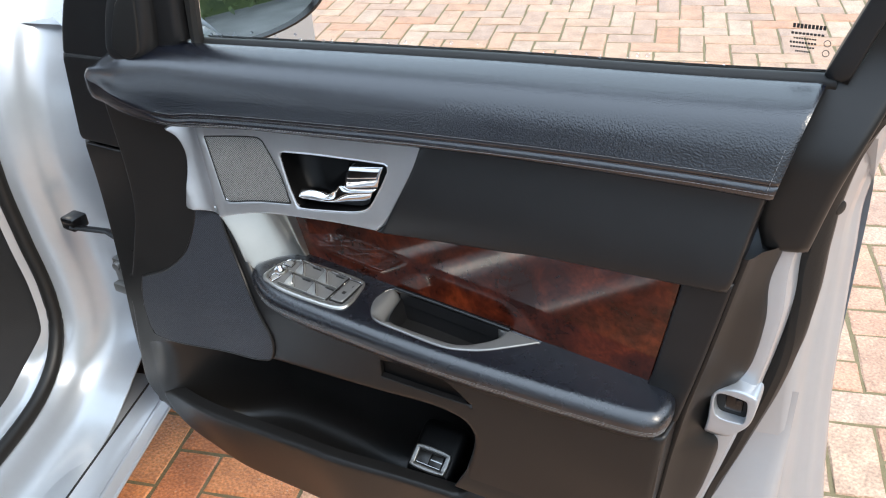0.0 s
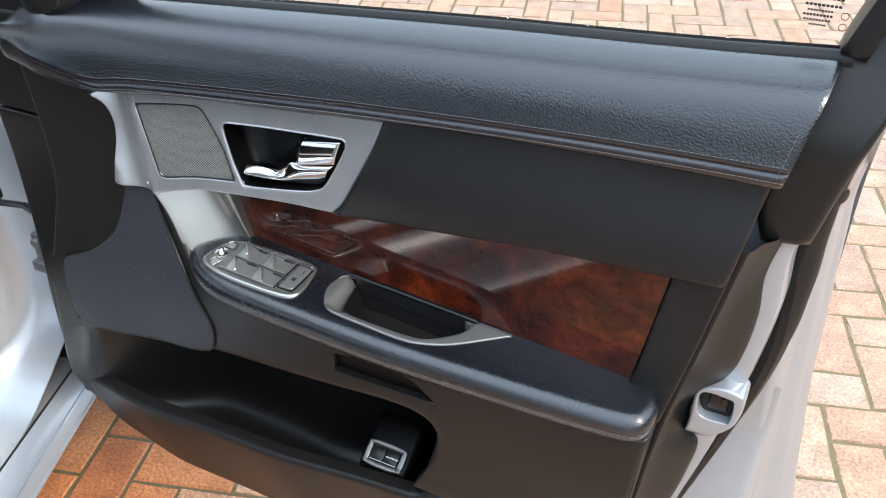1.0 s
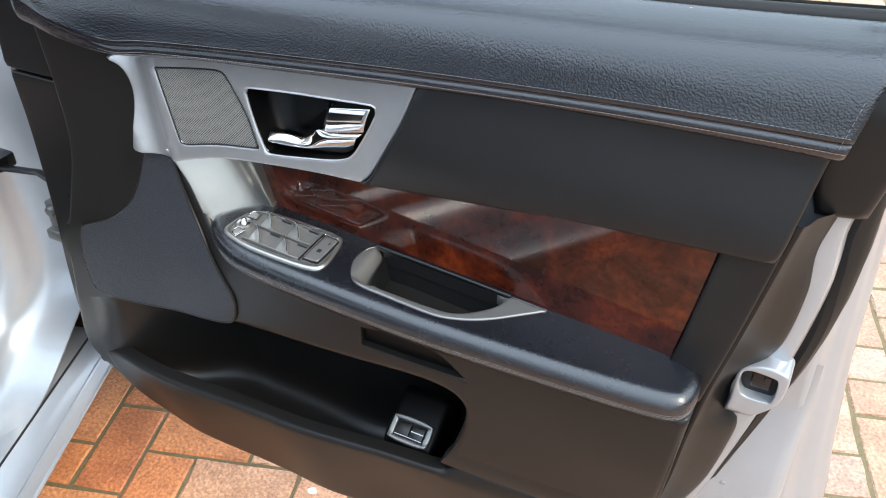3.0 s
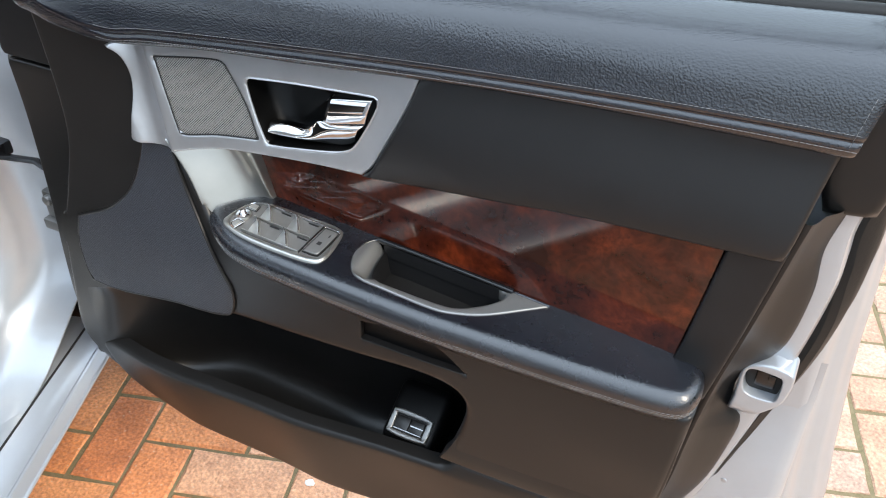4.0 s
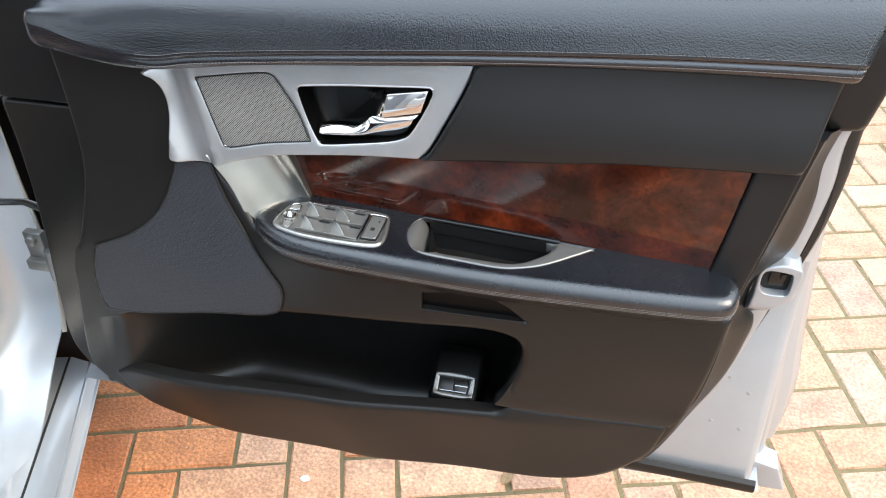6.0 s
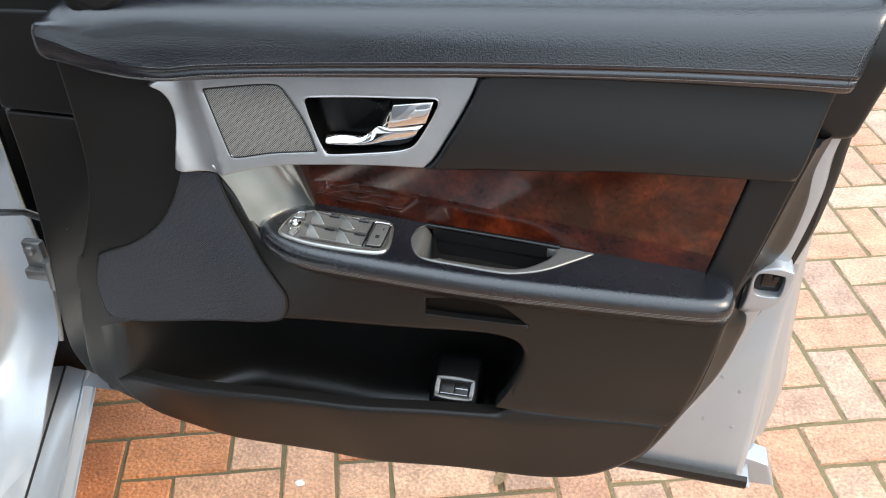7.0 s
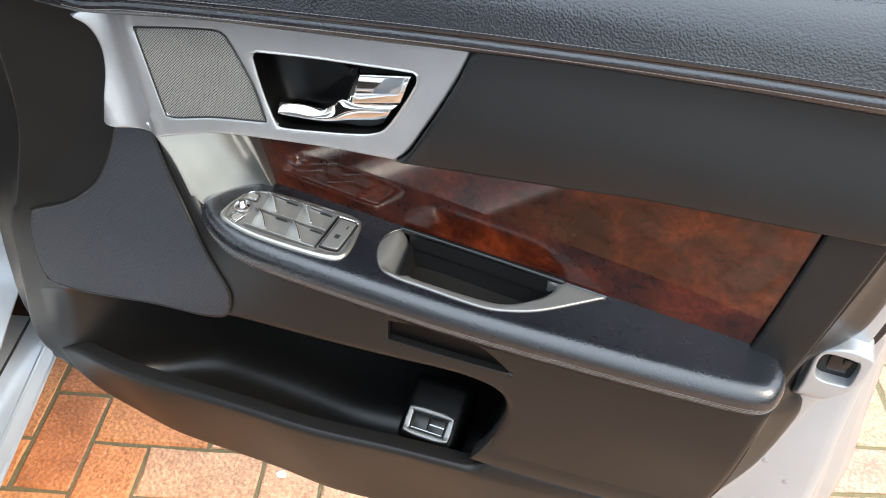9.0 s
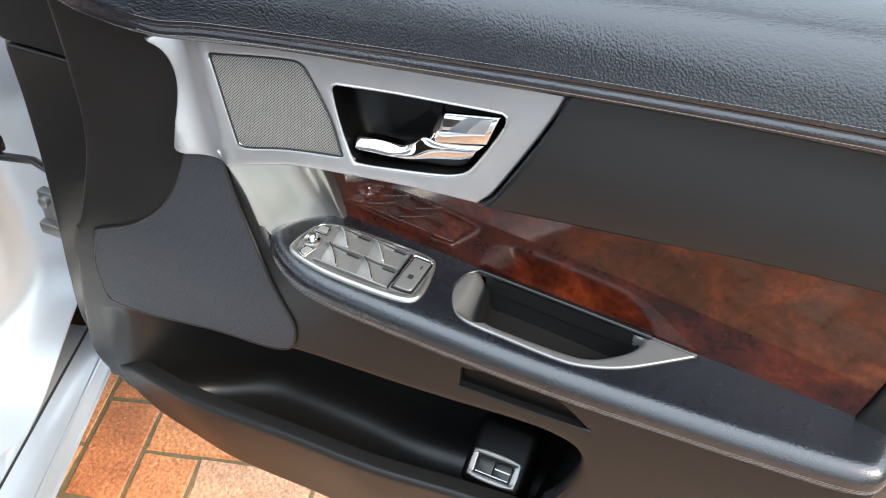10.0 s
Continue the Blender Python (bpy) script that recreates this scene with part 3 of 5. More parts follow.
def pocket():
    """The hollow runs in smoothly from the front end of the trim and is deepest at its rear end."""
    tx, tz = [p[0] for p in POCKET_TOP], [p[1] for p in POCKET_TOP]
    secs = []
    for k in range(61):
        u = k / 60
        x0 = lerp(-0.962, -0.366, u)
        deep = 0.118 * smooth((x0 + 0.962) / 0.20)
        soft = lerp(1.5, 0.45, smooth((x0 + 0.962) / 0.11))
        rim = 0.0108 * smooth((x0 + 0.93) / 0.07)
        top = curve1(min(x0, -0.43), tx, tz) + (0.004 if x0 > -0.43 else 0.0)
        low = lerp(0.436, 0.402, smooth(u / 0.22))
        row = []
        for j in range(25):
            a = math.pi * j / 24
            z = lerp(low, top, 0.5 + 0.5 * math.copysign(abs(math.cos(a)) ** lerp(1.0, 0.62, smooth((x0 + 0.962) / 0.11)), math.cos(a)))
            x = x0 + 0.26 * (z - 0.64) * smooth((x0 + 0.46) / 0.09)
            row.append((x, face(x, z) + rim + deep * math.sin(a) ** soft, z))
        secs.append(row)
    return loft(secs, caps=True)


part("map_pocket", pocket(), PLASTIC, DOOR, "deep black door pocket", 60)

# skirt below the pocket: its upper edge is the ledge that holds things in
LEDGE = [(-0.9615, 0.4560, 1), (-0.935, 0.4690), (-0.905, 0.4765), (-0.852, 0.4865), (-0.772, 0.4970), (-0.696, 0.5060), (-0.587, 0.5170), (-0.486, 0.5275), (-0.43, 0.5332), (-0.4015, 0.5362),
         (-0.392, 0.5400), (-0.385, 0.5485, 1), (-0.30, 0.5465), (-0.1885, 0.5465, 1)]
SKIRT = LEDGE + [(-0.1955, 0.515), (-0.207, 0.481), (-0.235, 0.445), (-0.268, 0.421), (-0.310, 0.4075), (-0.381, 0.401), (-0.462, 0.397), (-0.629, 0.390), (-0.803, 0.388), (-0.89, 0.397), (-0.928, 0.411), (-0.952, 0.4355)]


def skirt_face(x, z):
    out = 0.0022 + 0.0055 * smooth((x + 0.97) / 0.10) * smooth((-0.23 - x) / 0.16) * (smooth((0.545 - z) / 0.017) if x > -0.40 else 1.0)
    return face(x, z) - out


part("pocket_skirt", sheet(SKIRT, skirt_face, (), 0.006, 0.0065, 0.014), LOWER, DOOR, "black moulded ledge below the pocket")

# flat lower rear panel above the seam
part("rear_panel", sheet([(-0.402, 0.549, 1), (-0.30, 0.546), (-0.188, 0.547, 1), (-0.167, 0.595), (-0.158, 0.66), (-0.154, 0.712, 1), (-0.25, 0.708), (-0.36, 0.694, 1), (-0.3665, 0.67),
                          (-0.366, 0.642), (-0.373, 0.612), (-0.387, 0.577)], lambda x, z: face(x, z) - 0.0022 + 0.0043 * smooth((z - 0.555) / 0.035), (), 0.006, 0.0013, 0.02), PLASTIC, DOOR)

# ---- speaker grille ----
SPEAKER = [(-0.790, 0.833, 1), (-0.745, 0.833, 1), (-0.728, 0.785), (-0.700, 0.737), (-0.677, 0.703), (-0.666, 0.683), (-0.671, 0.655), (-0.690, 0.640), (-0.76, 0.621),
           (-0.835, 0.602), (-0.925, 0.582), (-0.942, 0.590), (-0.9445, 0.633), (-0.9315, 0.681), (-0.921, 0.691), (-0.874, 0.714), (-0.836, 0.745), (-0.814, 0.777), (-0.801, 0.804)]
spk = part("speaker_grille", sheet(SPEAKER, lambda x, z: face(x, z) - 0.0032, (), 0.009, 0.002, 0.008), GRILLE, DOOR, "dark perforated speaker grille")
line = loop(SPEAKER, 0.006)
part("bead", tube([(x, face(x, z) - 0.0015, z) for x, z in np.concatenate([line, line[:1]])], 0.0020, 8), LOWER, spk, "black edge bead")

# ---- silver handle plate ----
def ridge(z):
    return lerp(-0.731, -0.757, (z - 0.848) / 0.107)


def plate_face(x, z):
    y = 0.757 - 0.16 * (0.955 - z)
    d = ridge(z) - x
    if d > 0:
        y += 0.02 * d + 0.010 * math.sin(min(1, d / 0.05) * math.pi)
    y -= 0.0075 * smooth((d - 0.015) / 0.04) * smooth((z - 0.90) / 0.04)
    return y - 0.0015 * smooth(1 - abs(d) / 0.01)


PLATE = [(-0.806, 0.942, 1), (-0.784, 0.951), (-0.759, 0.957), (-0.674, 0.969), (-0.595, 0.976), (-0.516, 0.981), (-0.438, 0.984, 1), (-0.446, 0.962), (-0.456, 0.940),
         (-0.470, 0.913), (-0.485, 0.886), (-0.4965, 0.8745, 1), (-0.548, 0.872), (-0.602, 0.867), (-0.660, 0.860), (-0.696, 0.851), (-0.727, 0.841), (-0.742, 0.8375),
         (-0.760, 0.8365), (-0.786, 0.8385), (-0.7895, 0.842, 1), (-0.786, 0.868), (-0.7845, 0.892), (-0.787, 0.915), (-0.794, 0.932)]
TWEET = [(-0.7435, 0.9405, 1), (-0.70, 0.948), (-0.668, 0.9525), (-0.657, 0.952), (-0.650, 0.946), (-0.629, 0.914), (-0.6165, 0.882, 1), (-0.668, 0.8745), (-0.708, 0.865), (-0.7165, 0.866), (-0.7205, 0.872)]
CUT = [(-0.6285, 0.936), (-0.6250, 0.9425), (-0.6160, 0.9440), (-0.576, 0.9480), (-0.533, 0.9510), (-0.488, 0.9540), (-0.4815, 0.9520), (-0.4815, 0.9450), (-0.4895, 0.927), (-0.5040, 0.9020), (-0.514, 0.8945), (-0.531, 0.8895),
       (-0.567, 0.8835), (-0.601, 0.8790), (-0.608, 0.8825), (-0.619, 0.906)]
plate = part("handle_plate", sheet(PLATE, plate_face, [TWEET, CUT], 0.006, 0.0026, 0.045, SIDE, (0.0026, 0.0018), 0.004), SATIN, DOOR, "satin silver door handle plate")
part("tweeter_mesh", sheet(TWEET, lambda x, z: plate_face(x, z) + 0.0012, (), 0.008, 0.0008, 0.006), TWEETER, plate, "fine grey tweeter mesh")


# dark line around the mesh draws the shade of its groove
line = loop(TWEET, 0.004)
part("mesh_gap_shade", tube([(x, plate_face(x, z) + 0.0005, z) for x, z in np.concatenate([line, line[:1]])], 0.0008, 6), PRINT_AND_GAPS, plate)
cut_line = loop(CUT, 0.004)
cut_mid = cut_line.mean(0)
part("handle_bowl", loft([[(*(cut_mid + (p - cut_mid) * f), 0)[:1] + (plate_face(*p) + d,) + (float((cut_mid + (p - cut_mid) * f)[1]),) for p in np.concatenate([cut_line, cut_line[:1]])]
                          for f, d in ((1.0, 0.0028), (0.985, 0.010), (0.955, 0.024), (0.88, 0.034), (0.6, 0.039), (0.02, 0.040))]), DARK, plate, "black handle recess", 60)
line = loop(CUT, 0.005)
part("recess_edge", tube([(x, plate_face(x, z) + 0.0008, z) for x, z in np.concatenate([line, line[:1]])], 0.0011, 6), SATIN, plate, "bright recess edge")


def blade_grid():
    """Wide chrome blade: its front face, folded back along its front edge."""
    cols = polyline([(-0.5350, 0.9440, 0.7640, -0.5490, 0.9130, 0.7640), (-0.5340, 0.9432, 0.7560, -0.5440, 0.9145, 0.7570), (-0.5300, 0.9430, 0.7505, -0.5370, 0.9160, 0.7520), (-0.5270, 0.9440, 0.7500, -0.5335, 0.9172, 0.7515),
                     (-0.508, 0.9475, 0.7500, -0.515, 0.9215, 0.7515), (-0.4860, 0.9510, 0.7510, -0.4940, 0.9260, 0.7525)], 4)
    grid = []
    for x1, z1, y1, x0, z0, y0 in cols:
        grid.append([(lerp(x0, x1, v), lerp(y0, y1, v) - 0.0022 * math.sin(v * math.pi) + 0.004 * v, lerp(z0, z1, v)) for v in np.linspace(0, 1, 10)])
    return grid


def slab_of(grid, thick, rim=0.0015):
    """A grid of points made into a plate with a rounded border."""
    g = np.array(grid, float)
    nu, nv = g.shape[:2]
    front = [[tuple(g[i, j]) for j in range(nv)] for i in range(nu)]
    bm = bmesh.new()
    a = [[bm.verts.new(p) for p in row] for row in front]
    c = [[bm.verts.new((p[0], p[1] + thick, p[2])) for p in row] for row in front]
    for i in range(nu - 1):
        for j in range(nv - 1):
            bm.faces.new([a[i][j], a[i + 1][j], a[i + 1][j + 1], a[i][j + 1]])
            bm.faces.new([c[i][j], c[i][j + 1], c[i + 1][j + 1], c[i + 1][j]])
    ring = [(i, 0) for i in range(nu)] + [(nu - 1, j) for j in range(1, nv)] + [(i, nv - 1) for i in range(nu - 2, -1, -1)] + [(0, j) for j in range(nv - 2, 0, -1)]
    for p, q in zip(ring, ring[1:] + ring[:1]):
        bm.faces.new([a[p[0]][p[1]], c[p[0]][p[1]], c[q[0]][q[1]], a[q[0]][q[1]]])
    bmesh.ops.recalc_face_normals(bm, faces=bm.faces)
    if rim:
        es = []
        for p, q in zip(ring, ring[1:] + ring[:1]):
            e = bm.edges.get((a[p[0]][p[1]], a[q[0]][q[1]]))
            if e:
                es.append(e)
        bmesh.ops.bevel(bm, geom=es, offset=rim, segments=3, affect="EDGES", profile=0.5)
    return bm


def handle_lever():
    """Chrome lever: a slim finger that sweeps up into a broad end under the blade, with a crease along it."""
    cols = polyline([(-0.6035, 0.8850, -0.6070, 0.8905, -0.6090, 0.8970, 0.0), (-0.588, 0.8845, -0.590, 0.8920, -0.590, 0.9000, 0.1), (-0.571, 0.8855, -0.574, 0.8935, -0.569, 0.9010, 0.2),
                     (-0.555, 0.8878, -0.556, 0.8968, -0.557, 0.9070, 0.45), (-0.540, 0.8900, -0.543, 0.9050, -0.5485, 0.9150, 0.8), (-0.527, 0.8925, -0.531, 0.9115, -0.5355, 0.9158, 1.0),
                     (-0.516, 0.8960, -0.515, 0.9155, -0.5155, 0.9195, 1.0), (-0.5085, 0.9015, -0.502, 0.9180, -0.4960, 0.9235, 1.0)], 5)
    rows = []
    for bx, bz, cx, cz, tx, tz, wide in cols:
        row = []
        for v in np.linspace(0, 1, 7):
            row.append((lerp(bx, cx, v), lerp(0.7580, lerp(0.7505, 0.7515, wide), math.sin(v * math.pi / 2)), lerp(bz, cz, v)))
        for v in np.linspace(0, 1, 6)[1:]:
            row.append((lerp(cx, tx, v), lerp(0.7505, 0.7515, wide) + lerp(0.0085, 0.0035, wide) * v ** 1.4, lerp(cz, tz, v)))
        rows.append(row)
    return slab_of(rows, 0.007, 0.0010)


handle = part("door_handle", slab_of(blade_grid(), 0.003, 0.001), CHROME, plate, "polished chrome pull")
part("handle_lever", handle_lever(), CHROME, plate, "polished chrome pull")

# ---- satin scoop under the plate ----
def scoop_face(x, z):
    xl = lerp(-0.700, -0.742, (z - 0.763) / 0.077)
    f = (x - xl) / 0.072
    return 0.7430 + 0.036 * smooth(f) + 0.012 * math.sin(max(0, min(1, f)) * math.pi)


part("scoop_trim", sheet([(-0.745, 0.848, 1), (-0.722, 0.808), (-0.7035, 0.760, 1), (-0.67, 0.765), (-0.640, 0.780, 1), (-0.655, 0.825), (-0.673, 0.868, 1)], scoop_face, (), 0.006, 0.0022, 0.02),
     WARM_SATIN, DOOR, "satin silver curved trim")

# ---- middle insert and wood ----
def insert_face(x, z):
    v = (z - 0.885) / 0.115
    return 0.7375 + 0.016 * smooth(v) - 0.004 * math.sin(max(0, min(1, v)) * math.pi)


INSERT = [(-0.4355, 0.988, 1), (-0.365, 0.998), (-0.286, 1.004), (-0.211, 1.008), (-0.096, 1.012, 1), (-0.104, 0.972), (-0.112, 0.925), (-0.117, 0.908, 1), (-0.16, 0.9055), (-0.286, 0.899),
          (-0.352, 0.8915), (-0.432, 0.8835), (-0.494, 0.8765, 1), (-0.483, 0.886), (-0.468, 0.913), (-0.454, 0.940), (-0.444, 0.962)]
part("insert", sheet(INSERT, insert_face, (), 0.008, 0.004, 0.05), INSERT_VINYL, DOOR, "plain black soft door insert")


def wood_face(x, z):
    return 0.7415 + 0.10 * (-0.165 - x) + 0.06 * (z - 0.79)


wood = part("veneer", sheet([(-0.705, 0.885, 1), (-0.672, 0.83), (-0.648, 0.770, 1), (-0.40, 0.770), (-0.1815, 0.770, 1), (-0.179, 0.788), (-0.168, 0.85), (-0.1585, 0.910, 1), (-0.35, 0.910), (-0.55, 0.895)],
                            wood_face, (), 0.008, 0.001, 0.01), WOOD, DOOR, "glossy dark burl wood veneer")
part("rear_border", sheet([(-0.190, 0.760, 1), (-0.1785, 0.788), (-0.1675, 0.85), (-0.157, 0.912, 1), (-0.113, 0.914, 1), (-0.122, 0.867), (-0.133, 0.811), (-0.148, 0.742, 1), (-0.17, 0.735)],
                          lambda x, z: 0.7385 + 0.05 * (z - 0.80), (), 0.006, 0.003, 0.05), SOFT, DOOR)

# ---- armrest ----
def arm_top(x, y):
    return 0.7765 + 0.08 * (y - 0.735) + 0.003 * smooth((x + 0.45) / 0.25)


ARM = [(-0.697, 0.742), (-0.694, 0.757), (-0.680, 0.775), (-0.657, 0.790), (-0.620, 0.800), (-0.50, 0.802), (-0.40, 0.797), (-0.25, 0.782), (-0.185, 0.768), (-0.165, 0.752), (-0.152, 0.740), (-0.148, 0.722),
       (-0.150, 0.707), (-0.159, 0.695), (-0.185, 0.6895), (-0.25, 0.687), (-0.32, 0.6865), (-0.42, 0.687), (-0.527, 0.692), (-0.612, 0.698), (-0.653, 0.707), (-0.683, 0.724)]
CUP = [(-0.512, 0.744), (-0.508, 0.762), (-0.500, 0.771, 1), (-0.42, 0.7645), (-0.347, 0.757), (-0.303, 0.752, 1), (-0.320, 0.740), (-0.352, 0.719), (-0.378, 0.709), (-0.402, 0.7055), (-0.45, 0.709), (-0.488, 0.713), (-0.504, 0.724)]
arm = part("armrest", sheet(ARM, arm_top, [CUP], 0.005, 0.013, 0.002, TOP, 0.002), ARM_LEATHER, DOOR, "black grained leather armrest")
rim_line = loop(ARM, 0.006)
tang = np.roll(rim_line, -1, 0) - np.roll(rim_line, 1, 0)
inward = np.stack([-tang[:, 1], tang[:, 0]], 1) / np.linalg.norm(tang, axis=1)[:, None]
if not inside(rim_line[:1] + 0.003 * inward[:1], rim_line)[0]:
    inward = -inward


def skirt_point(i, inset, dz):
    x, y = rim_line[i] + inset * inward[i]
    return x, y, arm_top(*rim_line[i]) - 0.0145 - dz


LEATHER_BAND = [(0.0009, -0.0020), (0.0003, 0.0006), (0.0004, 0.0030), (0.0010, 0.0060), (0.0022, 0.0090), (0.0032, 0.0100), (0.0044, 0.0100)]
UNDERSIDE = [(0.0030, 0.0090), (0.0030, 0.0112), (0.0052, 0.0135), (0.0085, 0.0185), (0.015, 0.027), (0.026, 0.037)]


def around(prof):
    n = len(rim_line)
    return loft([[skirt_point(i % n, a, b) for a, b in prof] for i in range(n + 1)])


part("armrest_edge", around(LEATHER_BAND), ARM_LEATHER, arm, "leather edge with a stitched seam")
part("armrest_side", around(UNDERSIDE), PLASTIC, arm)
front = [i for i in range(len(rim_line)) if rim_line[i][1] < 0.728 and rim_line[i][0] < -0.149]
front.sort(key=lambda i: rim_line[i][0])
part("stitching", join(*[stitch_row([skirt_point(i, a - 0.0002, b) for i in front if rim_line[i][0] > x0], 0.0042) for a, b, x0 in
                         ((0.0003, 0.0030, -0.66), (0.0007, 0.0055, -0.665), (0.0016, 0.0084, -0.66))]), THREAD, arm, "grey stitching")


def cup_face(x, y):
    z = arm_top(x, y) + 0.0004
    return z - 0.026 * smooth((x + 0.504) / 0.026) * smooth((-0.474 - x) / 0.006) * smooth((y - 0.7155) / 0.010)


HOLLOW = [(-0.488, 0.7686, 1), (-0.44, 0.7649), (-0.357, 0.7570, 1), (-0.3470, 0.7520), (-0.3520, 0.7400), (-0.3640, 0.7290), (-0.380, 0.7190), (-0.400, 0.7160), (-0.45, 0.7180), (-0.472, 0.7205), (-0.4825, 0.731)]
cup = part("pull_cup", sheet(CUP, cup_face, [HOLLOW], 0.003, 0.0016, 0.003, TOP, 0.0055, 0.009), CUP_SATIN, arm, "satin silver pull cup surround")
hollow = loop(HOLLOW, 0.005)
c0 = hollow.mean(0)
part("cup_liner", loft([[(*(c0 + (p - c0) * f), arm_top(*p) - d) for p in np.concatenate([hollow, hollow[:1]])] for f, d in
                        ((1.012, 0.007), (1.0, 0.013), (0.97, 0.030), (0.90, 0.040), (0.6, 0.043), (0.02, 0.044))]), SOFT, arm, "black cup liner")
part("cup_back", loft([[(x, y - 0.0010, arm_top(x, y) + d) for d in (0.0012, -0.006, -0.016)] for x, y in polyline([(-0.4905, 0.7682), (-0.44, 0.7642), (-0.3555, 0.7562)], 8)]), SOFT, arm, "black cup back")
part("rubber_lip", tube(polyline([(-0.4985, 0.7708, 0.7800), (-0.42, 0.7640, 0.7802), (-0.341, 0.7570, 0.7796)], 6), 0.0032, 10), GLOSSBLACK, arm, "black rounded back lip")
# reflector slot under the armrest
slot = part("door_lamp", sheet([(-0.494, 0.690, 1), (-0.494, 0.728, 1), (-0.42, 0.734), (-0.36, 0.707, 1), (-0.36, 0.690, 1)], lambda x, z: face(x, z) + 0.0065, (), 0.006, 0.0, 0.004), DARK, DOOR, "dark lamp lens under the armrest")
part("lens_edge", loft([[(x, face(x, z) - 0.0005 + 0.0075 * v, z + 0.0012 + 0.0006 * v) for v in (0, 0.3, 1)] for x, z in polyline([(-0.4885, 0.6965), (-0.425, 0.6972), (-0.3735, 0.6984)], 6)]), PLASTIC, slot, "bright lower edge")

# ---- window switch pack ----
BEZEL = [(-0.667, 0.727), (-0.668, 0.738), (-0.661, 0.760), (-0.650, 0.7695), (-0.630, 0.7735), (-0.57, 0.7715), (-0.545, 0.7685), (-0.5365, 0.761), (-0.5325, 0.735), (-0.534, 0.719), (-0.543, 0.7115),
         (-0.57, 0.7095), (-0.623, 0.7125), (-0.655, 0.720)]
TRAY = [(-0.663, 0.735), (-0.660, 0.756), (-0.648, 0.7675), (-0.60, 0.769), (-0.545, 0.7645), (-0.5385, 0.750), (-0.5380, 0.726), (-0.547, 0.7180), (-0.60, 0.7175), (-0.650, 0.7225)]


def lift(d):
    return lambda x, y: arm_top(x, y) + d


pack = part("switch_panel", sheet(BEZEL, lift(0.003), [TRAY], 0.003, 0.0036, 0.006, TOP, 0.0008), WARM_SATIN, arm, "satin silver window switch bezel")
part("switch_base", sheet(TRAY, lift(0.0002), (), 0.006, 0.0, 0.004, TOP), KEY_AND_SHADE, pack)


def on_arm(x, y, h=0.0):
    return Matrix.Translation((x, y, arm_top(x, y) + h)) @ Matrix.Rotation(radians(5), 4, "X") @ Matrix.Rotation(radians(-4), 4, "Z")


W, D = 0.0181, 0.0106


def crest(v):
    return lerp(-0.0155, 0.0035, v ** 0.8)


def rocker():
    """A window switch: a bright scoop that climbs to a slanting crest, then a low flat ramp."""
    secs = []
    for k in range(9):
        v = 1 - k / 8
        y, c = lerp(D, -D, v), crest(v)
        lip = 0.0010 * (abs(y) / D) ** 6
        row = [(lerp(-W, c, u), y, -0.0014 + 0.0070 * u ** 1.7 - lip) for u in (0, 0.15, 0.3, 0.45, 0.6, 0.75, 0.9, 0.97)]
        row += [(c + 0.0004, y, 0.0055 - lip), (c + 0.0012, y, 0.0050 - lip), (c + 0.0018, y, 0.0012 - lip)]
        row += [(lerp(c + 0.002, W, u), y, 0.0002 - 0.0036 * u - lip) for u in (0.1, 0.5, 0.9, 1.0)]
        secs.append(row)
    bm = loft(secs)
    edge = [e for e in bm.edges if len(e.link_faces) == 1]
    ext = bmesh.ops.extrude_edge_only(bm, edges=edge)
    for v in [g for g in ext["geom"] if isinstance(g, bmesh.types.BMVert)]:
        v.co.z = -0.004
    bmesh.ops.recalc_face_normals(bm, faces=bm.faces)
    return bm


for x, y in ((-0.6200, 0.7562), (-0.5830, 0.7534), (-0.6192, 0.7330), (-0.5822, 0.7300)):
    b = rocker()
    bmesh.ops.transform(b, matrix=on_arm(x, y, 0.0012), verts=b.verts)
    switch = part("window_switch", b, BUTTON, pack, "satin grey rocker switch")
    m = on_arm(x, y, 0.0012)
    part("paddle_edge", tube([m @ Vector((crest(v) + 0.0006, lerp(D, -D, v) * 0.94, 0.0054)) for v in np.linspace(0, 1, 6)], 0.0006, 6), CHROME, switch, "bright paddle edge")
    # thin darker plate over the ramp puts this half's shade into colour
    ramp = loft([[m @ Vector((lerp(crest(v) + 0.0026, W * 0.985, u), lerp(D, -D, v) * 0.97, 0.0014 - 0.0034 * u)) for u in (0, 0.3, 0.7, 1.0)] for v in np.linspace(0, 1, 6)])
    bmesh.ops.solidify(ramp, geom=ramp.faces[:], thickness=0.0006)
    part("ramp_shade", ramp, KEY_AND_SHADE, switch, "flat of the switch, its shade put in as a darker grey plate")
    part("switch_slot", block((0.0125, 0.0014, 0.0012), 0.0002, m @ Matrix.Translation((0.0100, D * 0.80, 0.0010))), PRINT_AND_GAPS, switch)
for y in (0.7432, 0.7662, 0.7203):
    part("divider", block((0.075, 0.0013, 0.0034), 0.0005, on_arm(-0.6012, y, 0.0032)), CHROME if y > 0.75 else WARM_SATIN, pack)
part("divider", block((0.0010, 0.046, 0.0025), 0.0003, on_arm(-0.5630, 0.741, 0.0012)), PRINT_AND_GAPS, pack)
LB = on_arm(-0.5500, 0.7410, 0.0022) @ Matrix.Diagonal((1.14, 1.14, 1, 1))
